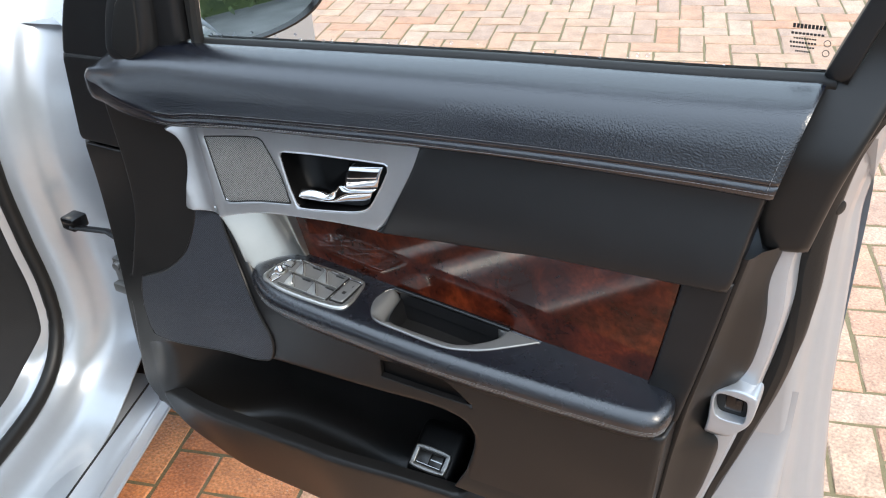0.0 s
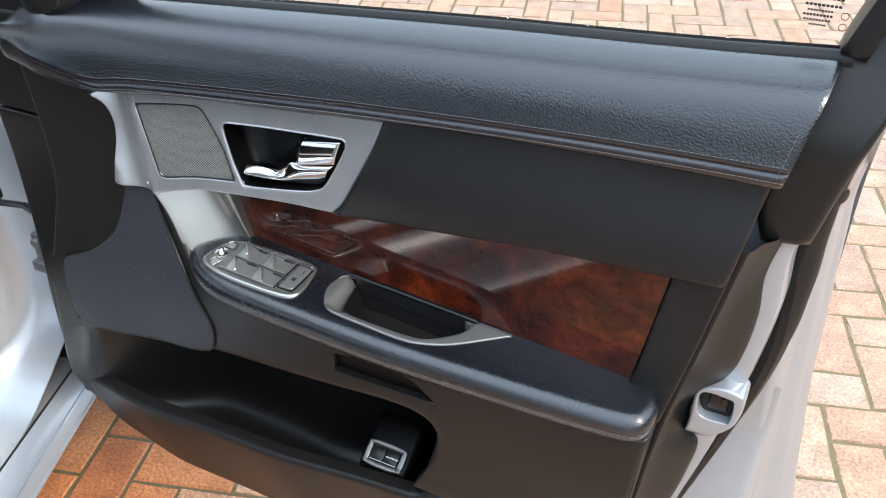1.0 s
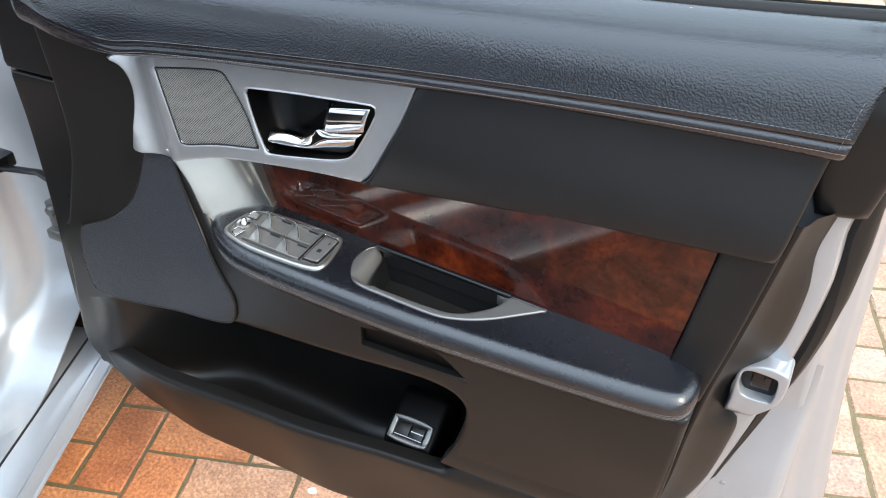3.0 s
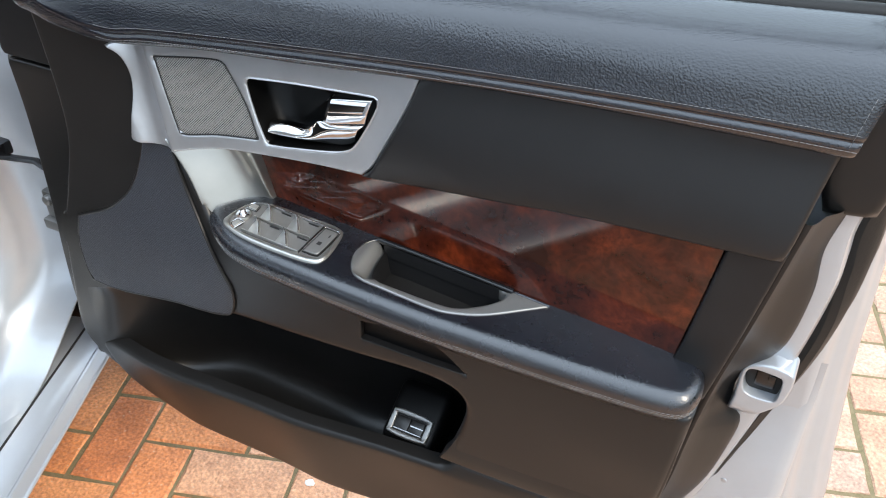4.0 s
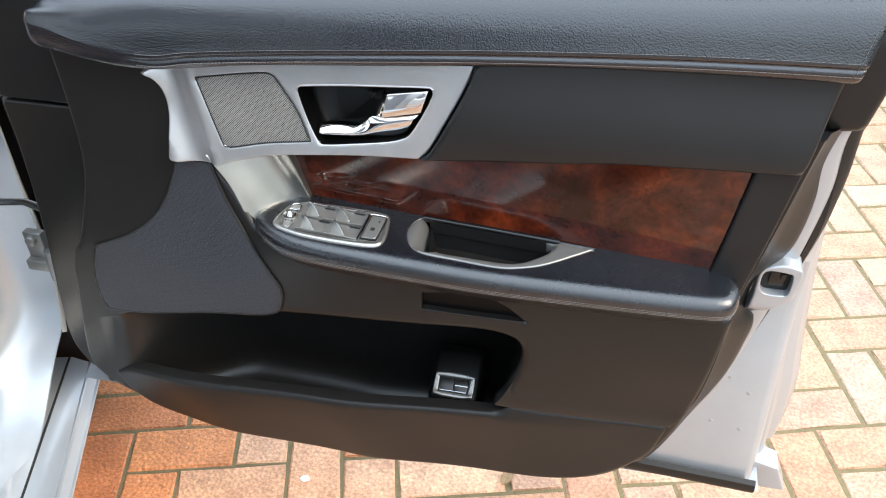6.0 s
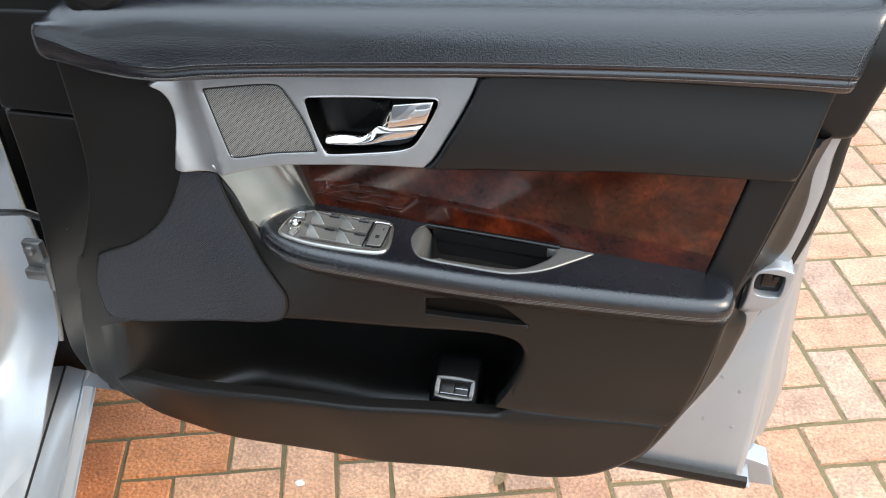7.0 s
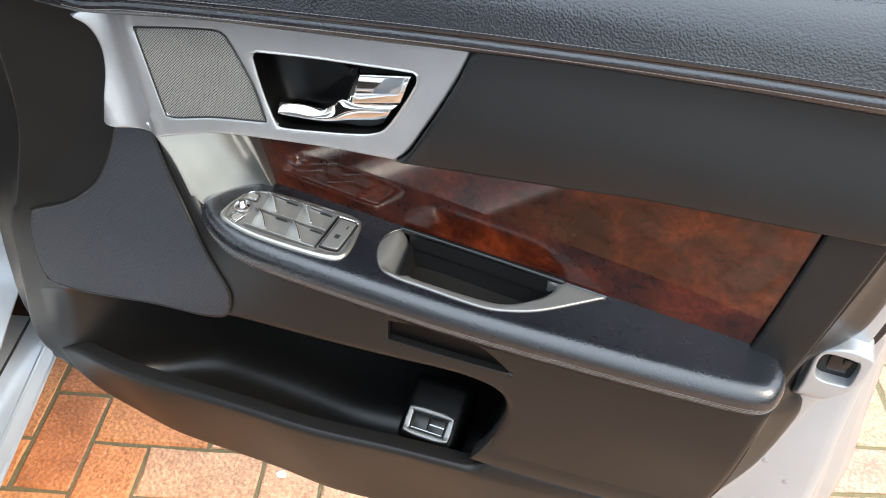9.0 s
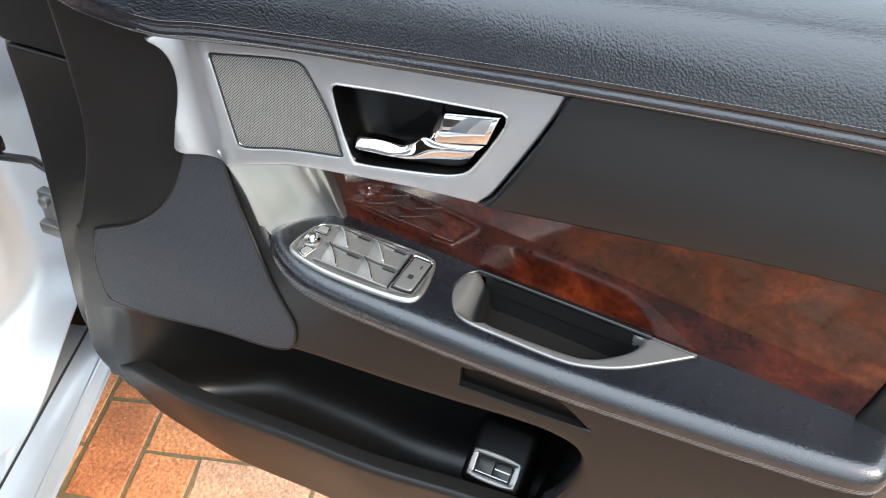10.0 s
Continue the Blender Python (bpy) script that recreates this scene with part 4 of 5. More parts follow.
lock = part("lock_button", sheet([(-0.0068, -0.0165), (0.0040, -0.0160), (0.0072, -0.0125), (0.0072, 0.0140), (0.0060, 0.0165), (-0.0060, 0.0165), (-0.0072, 0.0155), (-0.0075, -0.0150)], lambda u, v: 0.0012 + 0.00002 * v, (), 0.003, 0.0010, 0.004, LB), KEY_AND_SHADE, pack, "grey lock button")
# black sheet under the button gives the slit its shade by colour
part("button_gap_shade", sheet([(-0.0080, -0.0175), (0.0046, -0.0170), (0.0082, -0.0130), (0.0082, 0.0150), (0.0066, 0.0175), (-0.0066, 0.0175), (-0.0083, 0.0163), (-0.0086, -0.0160)], lambda u, v: 0.0003, (), 0.004, 0.0, 0.002, LB), PRINT_AND_GAPS, lock)
part("button_frame", tube([LB @ Vector(p) for p in polyline([(-0.0086, -0.0150, 0.0012), (-0.0088, 0.0, 0.0012), (-0.0086, 0.0165, 0.0012), (-0.0070, 0.0182, 0.0012), (0.0060, 0.0182, 0.0012), (0.0082, 0.0165, 0.0012)], 5)], 0.0008, 6), CHROME, lock, "chrome button edge")
part("lock_symbol", join(block((0.0042, 0.0042, 0.0003), 0, LB @ Matrix.Translation((0, -0.003, 0.0013))), block((0.0012, 0.0036, 0.0003), 0, LB @ Matrix.Translation((0.003, 0.009, 0.0013)))), PRINT_AND_GAPS, lock)
JS = on_arm(-0.6522, 0.7445, 0.0018)
stick = part("mirror_joystick", disc(0.0086, 0.004, JS), WARM_SATIN, pack, "round mirror adjuster")
part("knob", loft([[JS @ Vector((r * math.cos(a), r * math.sin(a), h)) for a in np.linspace(0, math.tau, 20, endpoint=False)] for r, h in ((0.0075, 0.002), (0.0048, 0.0028), (0.0036, 0.0050), (0.0040, 0.0072), (0.0030, 0.0084), (0.0004, 0.0086))], True), CHROME, stick, "polished knob")
HALF = [(-0.0050, -0.0036, 1), (-0.0046, 0.0010), (-0.0025, 0.0036), (0.0040, 0.0036, 1), (0.0052, -0.0036, 1)]
for x, y, turn in ((-0.6495, 0.7605, 0), (-0.6510, 0.7305, 75)):
    m = on_arm(x, y, 0.0016) @ Matrix.Rotation(radians(turn), 4, "Z")
    half = part("mirror_button", sheet(HALF, lambda u, v: 0.0014, (), 0.002, 0.0006, 0.004, m), BUTTON, pack, "small grey mirror select button")
    # slit shade again as a slightly larger black outline
    part("button_gap_shade", sheet([(u * 1.22, v * 1.28, *c) for u, v, *c in HALF], lambda u, v: 0.0006, (), 0.003, 0.0, 0.002, m), PRINT_AND_GAPS, half)
    part("button_frame", tube([m @ Vector((u * 1.32, v * 1.42, 0.0010)) for u, v in np.concatenate([loop(HALF, 0.002), loop(HALF, 0.002)[:1]])], 0.0005, 6), CHROME, half, "chrome button edge")

# ---- switch in the pocket ----
PSW = Matrix.Translation((-0.4600, 0.7515, 0.5305)) @ Matrix.Rotation(radians(-2), 4, "Z") @ Matrix.Rotation(radians(-2), 4, "Y") @ Matrix.Rotation(radians(32), 4, "X")
part("switch_housing", block((0.070, 0.080, 0.05), 0.012, PSW @ Matrix.Translation((0.0, 0.015, -0.0265)), 4), DARK, DOOR)
FRAME_OUT = [(-0.0262, -0.0139, 1), (-0.012, -0.0161), (0.012, -0.0161), (0.0262, -0.0139, 1), (0.0272, 0.0000), (0.0262, 0.0139, 1), (0.012, 0.0158), (-0.012, 0.0158), (-0.0262, 0.0139, 1), (-0.0272, 0.0000)]
FRAME_IN = [(-0.0200, -0.0088), (-0.0188, -0.0102), (0.0188, -0.0102), (0.0200, -0.0088), (0.0205, 0.0088), (0.0190, 0.0102), (-0.0190, 0.0102), (-0.0205, 0.0088)]
psw = part("release_switch", sheet(FRAME_OUT, lambda u, v: 0.0030 + 0.0015 * smooth((abs(v) - 0.008) / 0.005), [FRAME_IN], 0.003, 0.0018, 0.006, PSW, 0.001), CUP_SATIN, DOOR, "silver framed fuel flap and boot switch")
part("switch_well", block((0.042, 0.022, 0.004), 0.001, PSW @ Matrix.Translation((0, 0, -0.002))), PRINT_AND_GAPS, psw)
for x in (-0.0094, 0.0094):
    part("release_button", block((0.0182, 0.0175, 0.006), 0.0018, PSW @ Matrix.Translation((x, 0, 0.0))), PLASTIC, psw)
part("switch_mark", block((0.017, 0.0011, 0.0004), 0, PSW @ Matrix.Translation((0.0098, 0.0, 0.0031))), SATIN, psw)
part("switch_mark", block((0.036, 0.0007, 0.0004), 0, PSW @ Matrix.Translation((0.0, -0.0080, 0.0029))), SATIN, psw)

# ---- door shell ----
SZZ, SXX = (0.39, 0.43, 0.52, 0.588, 0.65, 0.685, 0.70, 0.735, 0.755, 0.775, 0.80, 0.855, 0.897, 0.94), \
           (-0.221, -0.193, -0.157, -0.131, -0.118, -0.115, -0.126, -0.127, -0.118, -0.104, -0.094, -0.088, -0.090, -0.082)
PZZ, PXX = (0.40, 0.445, 0.473, 0.523, 0.595, 0.682, 0.753, 0.811, 0.867, 0.92, 0.94), (-0.29, -0.231, -0.213, -0.186, -0.167, -0.156, -0.145, -0.133, -0.122, -0.112, -0.108)
EZ = (0.36, 0.45, 0.537, 0.608, 0.676, 0.744, 0.81, 0.865, 0.923, 1.06)
EX1 = (-0.26, -0.190, -0.140, -0.120, -0.104, -0.090, -0.079, -0.073, -0.073, -0.045)
EX2 = (-0.042, -0.044, -0.052, -0.056, -0.060, -0.062, -0.062, -0.060, -0.058, -0.035)
EX3 = (-0.008, -0.004, -0.014, -0.021, -0.027, -0.030, -0.033, -0.035, -0.036, -0.012)


def side_section(z):
    """Plastic return from the panel's rear edge back to the steel."""
    xp, xs = curve1(z, PZZ, PXX), curve1(z, SZZ, SXX)
    return [(xp - 0.010, 0.752, z), (xp + 0.001, 0.7475, z), (xp + 0.004, 0.748, z), (xp + 0.007, 0.753, z), (lerp(xp, xs, 0.45), 0.765, z), (lerp(xp, xs, 0.8), 0.775, z), (xs - 0.003, 0.7795, z), (xs, 0.783, z), (xs + 0.001, 0.792, z)]


part("panel_side", loft([side_section(z) for z in np.linspace(0.41, 0.942, 70)]), LOWER, DOOR)


def shell_section(z):
    xs, x1, x2, x3 = curve1(z, SZZ, SXX), curve1(z, EZ, EX1), curve1(z, EZ, EX2), curve1(z, EZ, EX3)
    x0 = min(xs, x1 - 0.012)
    return [(x0 - 0.08, 0.797, z), (x0 - 0.01, 0.789, z), (x1 - 0.006, 0.788, z), (x1 - 0.001, 0.790, z), (x1 + 0.002, 0.797, z), (x1 + 0.004, 0.845, z), (x1 + 0.007, 0.853, z), (x1 + 0.014, 0.856, z),
            (x2 - 0.006, 0.857, z), (x2, 0.859, z), (x2 + 0.006, 0.868, z), (x2 + 0.009, 0.890, z), (x2 + 0.014, 0.898, z), (lerp(x2, x3, 0.65), 0.903, z), (lerp(x2, x3, 0.78), 0.912, z), (x3 - 0.004, 0.925, z), (x3, 0.930, z),
            (x3 + 0.002, 0.940, z), (x3 - 0.001, 0.950, min(z, 0.985)), (x3 - 0.02, 0.966, min(z, 0.96)), (-0.30, 0.985, min(z, 0.92))]


shell = part("door_shell", loft([shell_section(z) for z in np.linspace(0.363, 1.05, 70)]), PAINT, DOOR, "silver painted steel door shell")


def outer_y(x, z):
    return 0.985 + 0.02 * math.sin((z - 0.36) / 0.72 * math.pi) - 0.03 * smooth((x + 0.10) / 0.1) - 0.10 * smooth((z - 0.85) / 0.25)


part("outer_skin", loft([[(x, outer_y(x, z), z) for x in np.linspace(-1.07, -0.03, 24)] for z in [lerp(0.355, 0.925, k / 18) for k in range(19)]] + [[(x, 0.855, curve1(x, BX, BZ) - 0.070) for x in np.linspace(-1.07, -0.03, 24)]]), PAINT, DOOR)
part("shell_inner", loft([[(-1.07, outer_y(-1.07, z), z), (-1.07, 0.86, z), (-1.06, 0.850, z), (-1.0, 0.846, z), (-0.6, 0.858, z), (-0.2, 0.858, z)] for z in np.linspace(0.363, 0.94, 20)]), PAINT, DOOR)
def plate_y(z):
    """The lower plate of the shell leans out towards the bottom seal."""
    return lerp(0.803, 0.8565, smooth((z - 0.36) / 0.36))


part("shell_foot", loft([[(x, lerp(plate_y(z), 0.8592, d) + 0.006 * smooth((z - 0.56) / 0.12), z) for x, d in ((-0.34, 0), (-0.16, 0), (-0.10, 0), (-0.068, 0), (-0.060, 0.08), (-0.055, 0.28), (-0.0525, 0.6), (-0.052, 1.0))]
                         for z in np.linspace(0.366, 0.716, 22)]), PAINT, DOOR)
part("corner_bracket", sheet([(-0.052, 0.376, 1), (-0.034, 0.372), (-0.016, 0.366, 1), (0.001, 0.322, 1), (-0.036, 0.322, 1), (-0.050, 0.345, 1)], lambda x, z: 0.842, (), 0.006, 0.003, 0.03), PAINT, DOOR)
part("bottom_seal", loft([[(x, y, z + 0.05 * (-0.05 - x)) for y, z in ((0.797, 0.388), (0.791, 0.384), (0.7895, 0.374), (0.794, 0.365), (0.82, 0.362))] for x in np.linspace(-0.40, -0.053, 16)]), RUBBER, DOOR, "black rubber bottom seal")
part("shell_bottom", loft([[(x, y, 0.3635) for y in (0.80, 0.85, outer_y(x, 0.37))] for x in np.linspace(-1.07, -0.045, 24)]), PAINT, DOOR)
DIMPLES = ((-0.0870, 0.5220), (-0.1260, 0.4720), (-0.0880, 0.4650), (-0.1130, 0.5410))
for x, z in DIMPLES:
    part("drain_plug", disc(0.0032, 0.0010, Matrix.Translation((x, plate_y(z) - 0.0002, z)) @ Matrix.Rotation(radians(90), 4, "X"), 16, 0.0003), PAINT, shell, "painted dimple")

# latch
latch = part("latch_housing", sheet([(-0.1245, 0.758), (-0.119, 0.768), (-0.104, 0.774), (-0.090, 0.773), (-0.080, 0.766), (-0.084, 0.735), (-0.098, 0.715), (-0.112, 0.700), (-0.118, 0.692), (-0.1255, 0.692), (-0.1285, 0.702), (-0.1255, 0.725)],
                                    lambda x, z: 0.7710 + 0.25 * (x + 0.115) ** 2 + 0.02 * smooth((0.715 - z) / 0.03), [[(-0.1185, 0.763), (-0.094, 0.764), (-0.089, 0.759), (-0.0895, 0.738), (-0.095, 0.733), (-0.1175, 0.736)]], 0.003, 0.0024, 0.025, SIDE, 0.0012), PAINT, DOOR,
             "silver latch housing")
part("latch_cavity", block((0.034, 0.016, 0.038), 0.001, Matrix.Translation((-0.1045, 0.790, 0.752))), PRINT_AND_GAPS, latch)
part("latch_claw", join(block((0.018, 0.006, 0.022), 0.002, Matrix.Translation((-0.103, 0.781, 0.752))), block((0.006, 0.004, 0.008), 0.001, Matrix.Translation((-0.098, 0.777, 0.756)))), GLOSSBLACK, latch)
part("plug", disc(0.007, 0.004, Matrix.Translation((-0.0475, 0.8335, 0.962)) @ Matrix.Rotation(radians(60), 4, "Z") @ Matrix.Rotation(radians(90), 4, "X"), 18), RUBBER, DOOR, "black rubber plug")

# weather seal down the rear edge
part("door_seal", tube(polyline([(-0.005, 0.822, 1.12), (-0.040, 0.822, 1.05), (-0.056, 0.834, 0.98), (-0.061, 0.834, 0.92), (-0.062, 0.834, 0.865), (-0.067, 0.834, 0.81), (-0.080, 0.834, 0.744), (-0.098, 0.836, 0.676), (-0.117, 0.836, 0.608), (-0.139, 0.838, 0.537),
                                 (-0.190, 0.836, 0.45), (-0.26, 0.835, 0.39)], 8), 0.0118, 10, 1.2), RUBBER, DOOR, "black rubber weather seal")

# ---- window frame, glass, mirror triangle ----
part("window_frame", sheet([(-0.0775, 1.092, 1), (-0.030, 1.22), (0.02, 1.36, 1), (0.075, 1.36, 1), (0.02, 1.20), (-0.022, 1.08), (-0.045, 1.01), (-0.062, 0.938, 1), (-0.100, 0.932, 1), (-0.108, 0.97), (-0.096, 1.02)],
                           lambda x, z: 0.779 + 0.04 * smooth((z - 1.02) / 0.1), (), 0.01, 0.008, 0.035), LOWER, DOOR, "black window frame upright")
part("frame_return", sheet([(-0.0765, 1.0935, 1), (0.02, 1.36, 1), (0.032, 1.36, 1), (-0.058, 1.088, 1)], lambda x, z: 0.802, (), 0.012, 0.002, 0.03), SOFT, DOOR)
part("frame_top", tube(polyline([(0.05, 0.83, 1.37), (-0.15, 0.80, 1.40), (-0.40, 0.79, 1.385), (-0.65, 0.80, 1.27), (-0.90, 0.82, 1.11)], 8), 0.02, 8), PLASTIC, DOOR, "black window frame rail")
pane = part("window_pane", sheet([(-0.775, 1.02, 1), (-0.5, 1.04), (-0.06, 1.07, 1), (0.025, 1.36, 1), (-0.15, 1.39), (-0.40, 1.375), (-0.64, 1.265), (-0.76, 1.19, 1)], lambda x, z: 0.812 + 0.06 * (z - 1.05), (), 0.03, 0.0, 0.004), PANE, DOOR,
            "clear door window glass")
pane.visible_shadow = False
part("run_channel", tube(polyline([(-0.775, 0.806, 1.022), (-0.770, 0.808, 1.10), (-0.757, 0.812, 1.20), (-0.745, 0.815, 1.27)], 6), 0.0085, 8), RUBBER, DOOR, "black rubber window channel")
part("belt_seal", loft([[(x, 0.8120 - 0.0068 * math.cos(a), curve1(x, BX, BZ) - 0.0050 + 0.0080 * math.sin(a)) for a in np.linspace(-1.5, 3.2, 12)] for x in np.linspace(-0.775, -0.066, 40)]), RUBBER, DOOR, "black rubber belt seal")
part("outer_belt_seal", loft([[(x, 0.823 + 0.010 * v, curve1(x, BX, BZ) + 0.002 - 0.008 * v) for v in np.linspace(0, 1, 4)] for x in np.linspace(-0.775, -0.066, 40)]), RUBBER, DOOR)
rngp = random.Random(4)
marks = [((-0.108 + 0.0), 1.1275, 0.026, 0.0035), (-0.1085, 1.1215, 0.026, 0.0018), (-0.106, 1.1175, 0.018, 0.0013), (-0.1085, 1.1140, 0.021, 0.0016), (-0.1075, 1.1105, 0.019, 0.0013), (-0.103, 1.1070, 0.012, 0.0013)]
part("glass_marking", join(*[block((w / 9 * 0.75, 0.0004, h), 0, Matrix.Translation((x + w * (k + 0.5) / 9, 0.8115 + 0.06 * (z - 1.05), z))) for x, z, w, h in marks for k in range(9)],
                           *[tube([(-0.0795 + 0.0026 * math.cos(a), 0.8112 + 0.06 * (z - 1.05), z + 0.0026 * math.sin(a)) for a in np.linspace(0, math.tau, 16)], 0.0003, 4) for z in (1.1155, 1.1075)]),
     PRINT_AND_GAPS, pane, "small dark etched marking bars")
drops = []
for k in range(46):
    x = -0.775 + 0.62 * rngp.random() ** 1.6
    z = curve1(x, BX, BZ) + 0.006 + 0.006 * rngp.random() ** 2
    drops.append(disc(rngp.uniform(0.0008, 0.0020), 0.0014, Matrix.Translation((x, 0.8112 + 0.06 * (z - 1.05), z)) @ Matrix.Rotation(radians(90), 4, "X"), 10, 0.0006))
tagged(part("water_drops", join(*drops), DROPS, pane), "rain drops along the foot of the glass", kind="stuff")
sail = part("mirror_triangle", sheet([(-1.030, 0.99, 1), (-1.01, 1.04), (-0.975, 1.10), (-0.90, 1.20, 1), (-0.775, 1.26, 1), (-0.778, 1.12), (-0.784, 1.040, 1), (-0.81, 1.02), (-0.87, 0.99), (-0.95, 0.96, 1)],
                                     lambda x, z: 0.797 - 0.010 * smooth((x + 0.98) / 0.15), (), 0.012, 0.010, 0.010), SOFT, DOOR, "black mirror triangle cover")
pod = part("tweeter_pod", sheet([(-0.880, 1.090), (-0.893, 1.055), (-0.898, 1.025), (-0.885, 1.010), (-0.858, 1.006), (-0.836, 1.014), (-0.822, 1.032), (-0.815, 1.065), (-0.812, 1.115), (-0.822, 1.135), (-0.855, 1.13)],
                                lambda x, z: 0.766 + 0.1 * (z - 1.05), (), 0.006, 0.016, 0.04), SOFT, sail, "rounded black tweeter pod")
part("pod_grille", sheet([(-0.858, 1.085, 1), (-0.872, 1.050), (-0.876, 1.030, 1), (-0.852, 1.021), (-0.832, 1.029, 1), (-0.826, 1.06), (-0.823, 1.105, 1), (-0.84, 1.102)], lambda x, z: 0.7642 + 0.1 * (z - 1.05), (), 0.006, 0.002, 0.004), PLASTIC, pod, "fine dark grille")
part("front_cover", sheet([(-1.038, 0.866, 1), (-1.030, 0.93), (-1.021, 0.995, 1), (-0.93, 1.0, 1), (-0.905, 0.95), (-0.905, 0.866, 1)], lambda x, z: 0.793, (), 0.01, 0.004, 0.04), SOFT, DOOR)
part("front_edge", sheet([(-1.038, 0.861, 1), (-1.037, 0.78), (-1.045, 0.66), (-1.060, 0.53), (-1.064, 0.45), (-1.045, 0.395, 1), (-0.96, 0.40, 1), (-0.90, 0.60), (-0.90, 0.861, 1)], lambda x, z: 0.797, (), 0.01, 0.004, 0.05), PLASTIC, DOOR)

# ---- outside mirror ----
MC = Vector((-0.826, 0.937, 1.056))
MM = look(MC, MC + Vector((0.945, -0.30, 0.085)))        # -z of this frame faces the driver
mirror = part("door_mirror", loft([[MM @ Vector((0.150 * f * math.copysign(abs(math.cos(a)) ** 0.75, math.cos(a)) * (1.0), 0.073 * f * math.copysign(abs(math.sin(a)) ** 0.75, math.sin(a)), d))
                                    for a in np.linspace(0, math.tau, 40, endpoint=False)] for f, d in ((0.955, 0.006), (0.965, 0.0), (0.985, -0.001), (1.0, 0.006), (1.03, 0.025), (0.98, 0.055), (0.80, 0.085), (0.4, 0.10), (0.02, 0.104))], True),
             PAINT, DOOR, "silver outside mirror")
part("mirror_glass", loft([[MM @ Vector((0.150 * f * math.copysign(abs(math.cos(a)) ** 0.75, math.cos(a)), 0.073 * f * math.copysign(abs(math.sin(a)) ** 0.75, math.sin(a)), 0.004)) for a in np.linspace(0, math.tau, 40, endpoint=False)] for f in (0.93, 0.5, 0.01)], True),
     MIRROR, mirror, "mirror glass")
part("mirror_surround", loft([[MM @ Vector((0.150 * f * math.copysign(abs(math.cos(a)) ** 0.75, math.cos(a)), 0.073 * f * math.copysign(abs(math.sin(a)) ** 0.75, math.sin(a)), d)) for a in np.linspace(0, math.tau, 41)] for f, d in ((1.0, 0.004), (0.985, -0.003), (0.945, -0.004), (0.90, 0.0045))]),
     GLOSSBLACK, mirror)
part("mirror_arm", loft([[Vector((-0.895 + u * 0.02, 0.84 + 0.10 * u, 1.03 + 0.01 * u)) + Vector((0.030 * math.cos(a), 0, 0.028 * math.sin(a))) for a in np.linspace(0, math.tau, 16, endpoint=False)] for u in np.linspace(0, 1, 6)], True, True),
     DARK, mirror, "black mirror arm")

# ---- car body beside the door ----
BODY = thing("car", (-1.12, 0.87, 0.0), "silver car body with door opening, sill and hinge pillar", "car")
AX, OUT, ORG = Vector((0.31, -0.951, 0)).normalized(), Vector((0.951, 0.31, 0)).normalized(), Vector((-1.12, 0.87, 0))


def car(a, o, z):
    return ORG + AX * float(a) + OUT * float(o) + Vector((0, 0, float(z)))


OPEN = polyline([(-0.30, 1.30), (-0.10, 1.10), (0.012, 0.95), (0.047, 0.80), (0.043, 0.66), (0.034, 0.56), (0.040, 0.48), (0.068, 0.43), (0.115, 0.395), (0.20, 0.375), (0.40, 0.370), (0.8, 0.370), (1.3, 0.375)], 8)
JAMB = [tuple(p) for p in polyline([(-0.17, -0.02), (-0.152, -0.004), (-0.135, 0.0), (-0.118, 0.004), (-0.100, 0.016), (-0.085, 0.032), (-0.068, 0.043), (-0.045, 0.049), (-0.020, 0.0525), (-0.0055, 0.0545)], 4)]
JAMB += [(-0.0045, 0.0560), (-0.0060, 0.0600), (-0.015, 0.066), (-0.04, 0.072), (-0.08, 0.074)]


def jamb(prof):
    secs = []
    for i, p in enumerate(OPEN):
        t = OPEN[min(i + 1, len(OPEN) - 1)] - OPEN[max(i - 1, 0)]
        t = t / np.linalg.norm(t)
        nrm = np.array([t[1], -t[0]])
        low = -0.027 * smooth((0.47 - p[1]) / 0.08)
        secs.append([car(p[0] + nrm[0] * n, o + low, p[1] + nrm[1] * n) for o, n in prof])
    return loft(secs)


part("hinge_pillar", jamb(JAMB), PAINT, BODY, "silver painted hinge pillar and sill")
SILL = [(-0.13, 0.3230), (-0.060, 0.3215), (-0.0290, 0.3205), (-0.026, 0.3200), (-0.010, 0.3105), (-0.002, 0.3060), (0.001, 0.3070), (0.004, 0.3055), (0.010, 0.2960), (0.013, 0.2925), (0.0165, 0.2915), (0.0175, 0.2895), (0.016, 0.286), (0.002, 0.272), (-0.04, 0.262)]
part("sill_cover", loft([[car(a, o + (0.045 * a if o > -0.02 else 0.0), z) for o, z in SILL] for a in [-0.012, -0.008] + list(np.linspace(0.0, 1.25, 26))], caps=True), PAINT, BODY, "silver painted sill cover", 25)
# black tube painted in as the shade along the sill joint
part("sill_gap_shade", tube([car(a, -0.0300, 0.3212) for a in np.linspace(-0.012, 1.2, 30)], 0.0020, 6), PRINT_AND_GAPS, BODY)
part("pillar_closing", loft([[car(-0.030, o, z) for o in (-0.12, -0.04, 0.0)] for z in (0.262, 0.4, 0.62)]), RUBBER, BODY)
part("seam_sealer", tube([car(p[0] + 0.002, -0.006, p[1]) for p in even([(-0.006, 0.93), (-0.010, 0.80), (-0.012, 0.66), (-0.020, 0.56), (-0.008, 0.48), (0.010, 0.43), (0.022, 0.41)], 0.02)], 0.0038, 8, 0.5), SEALER, BODY, "cream seam sealer")
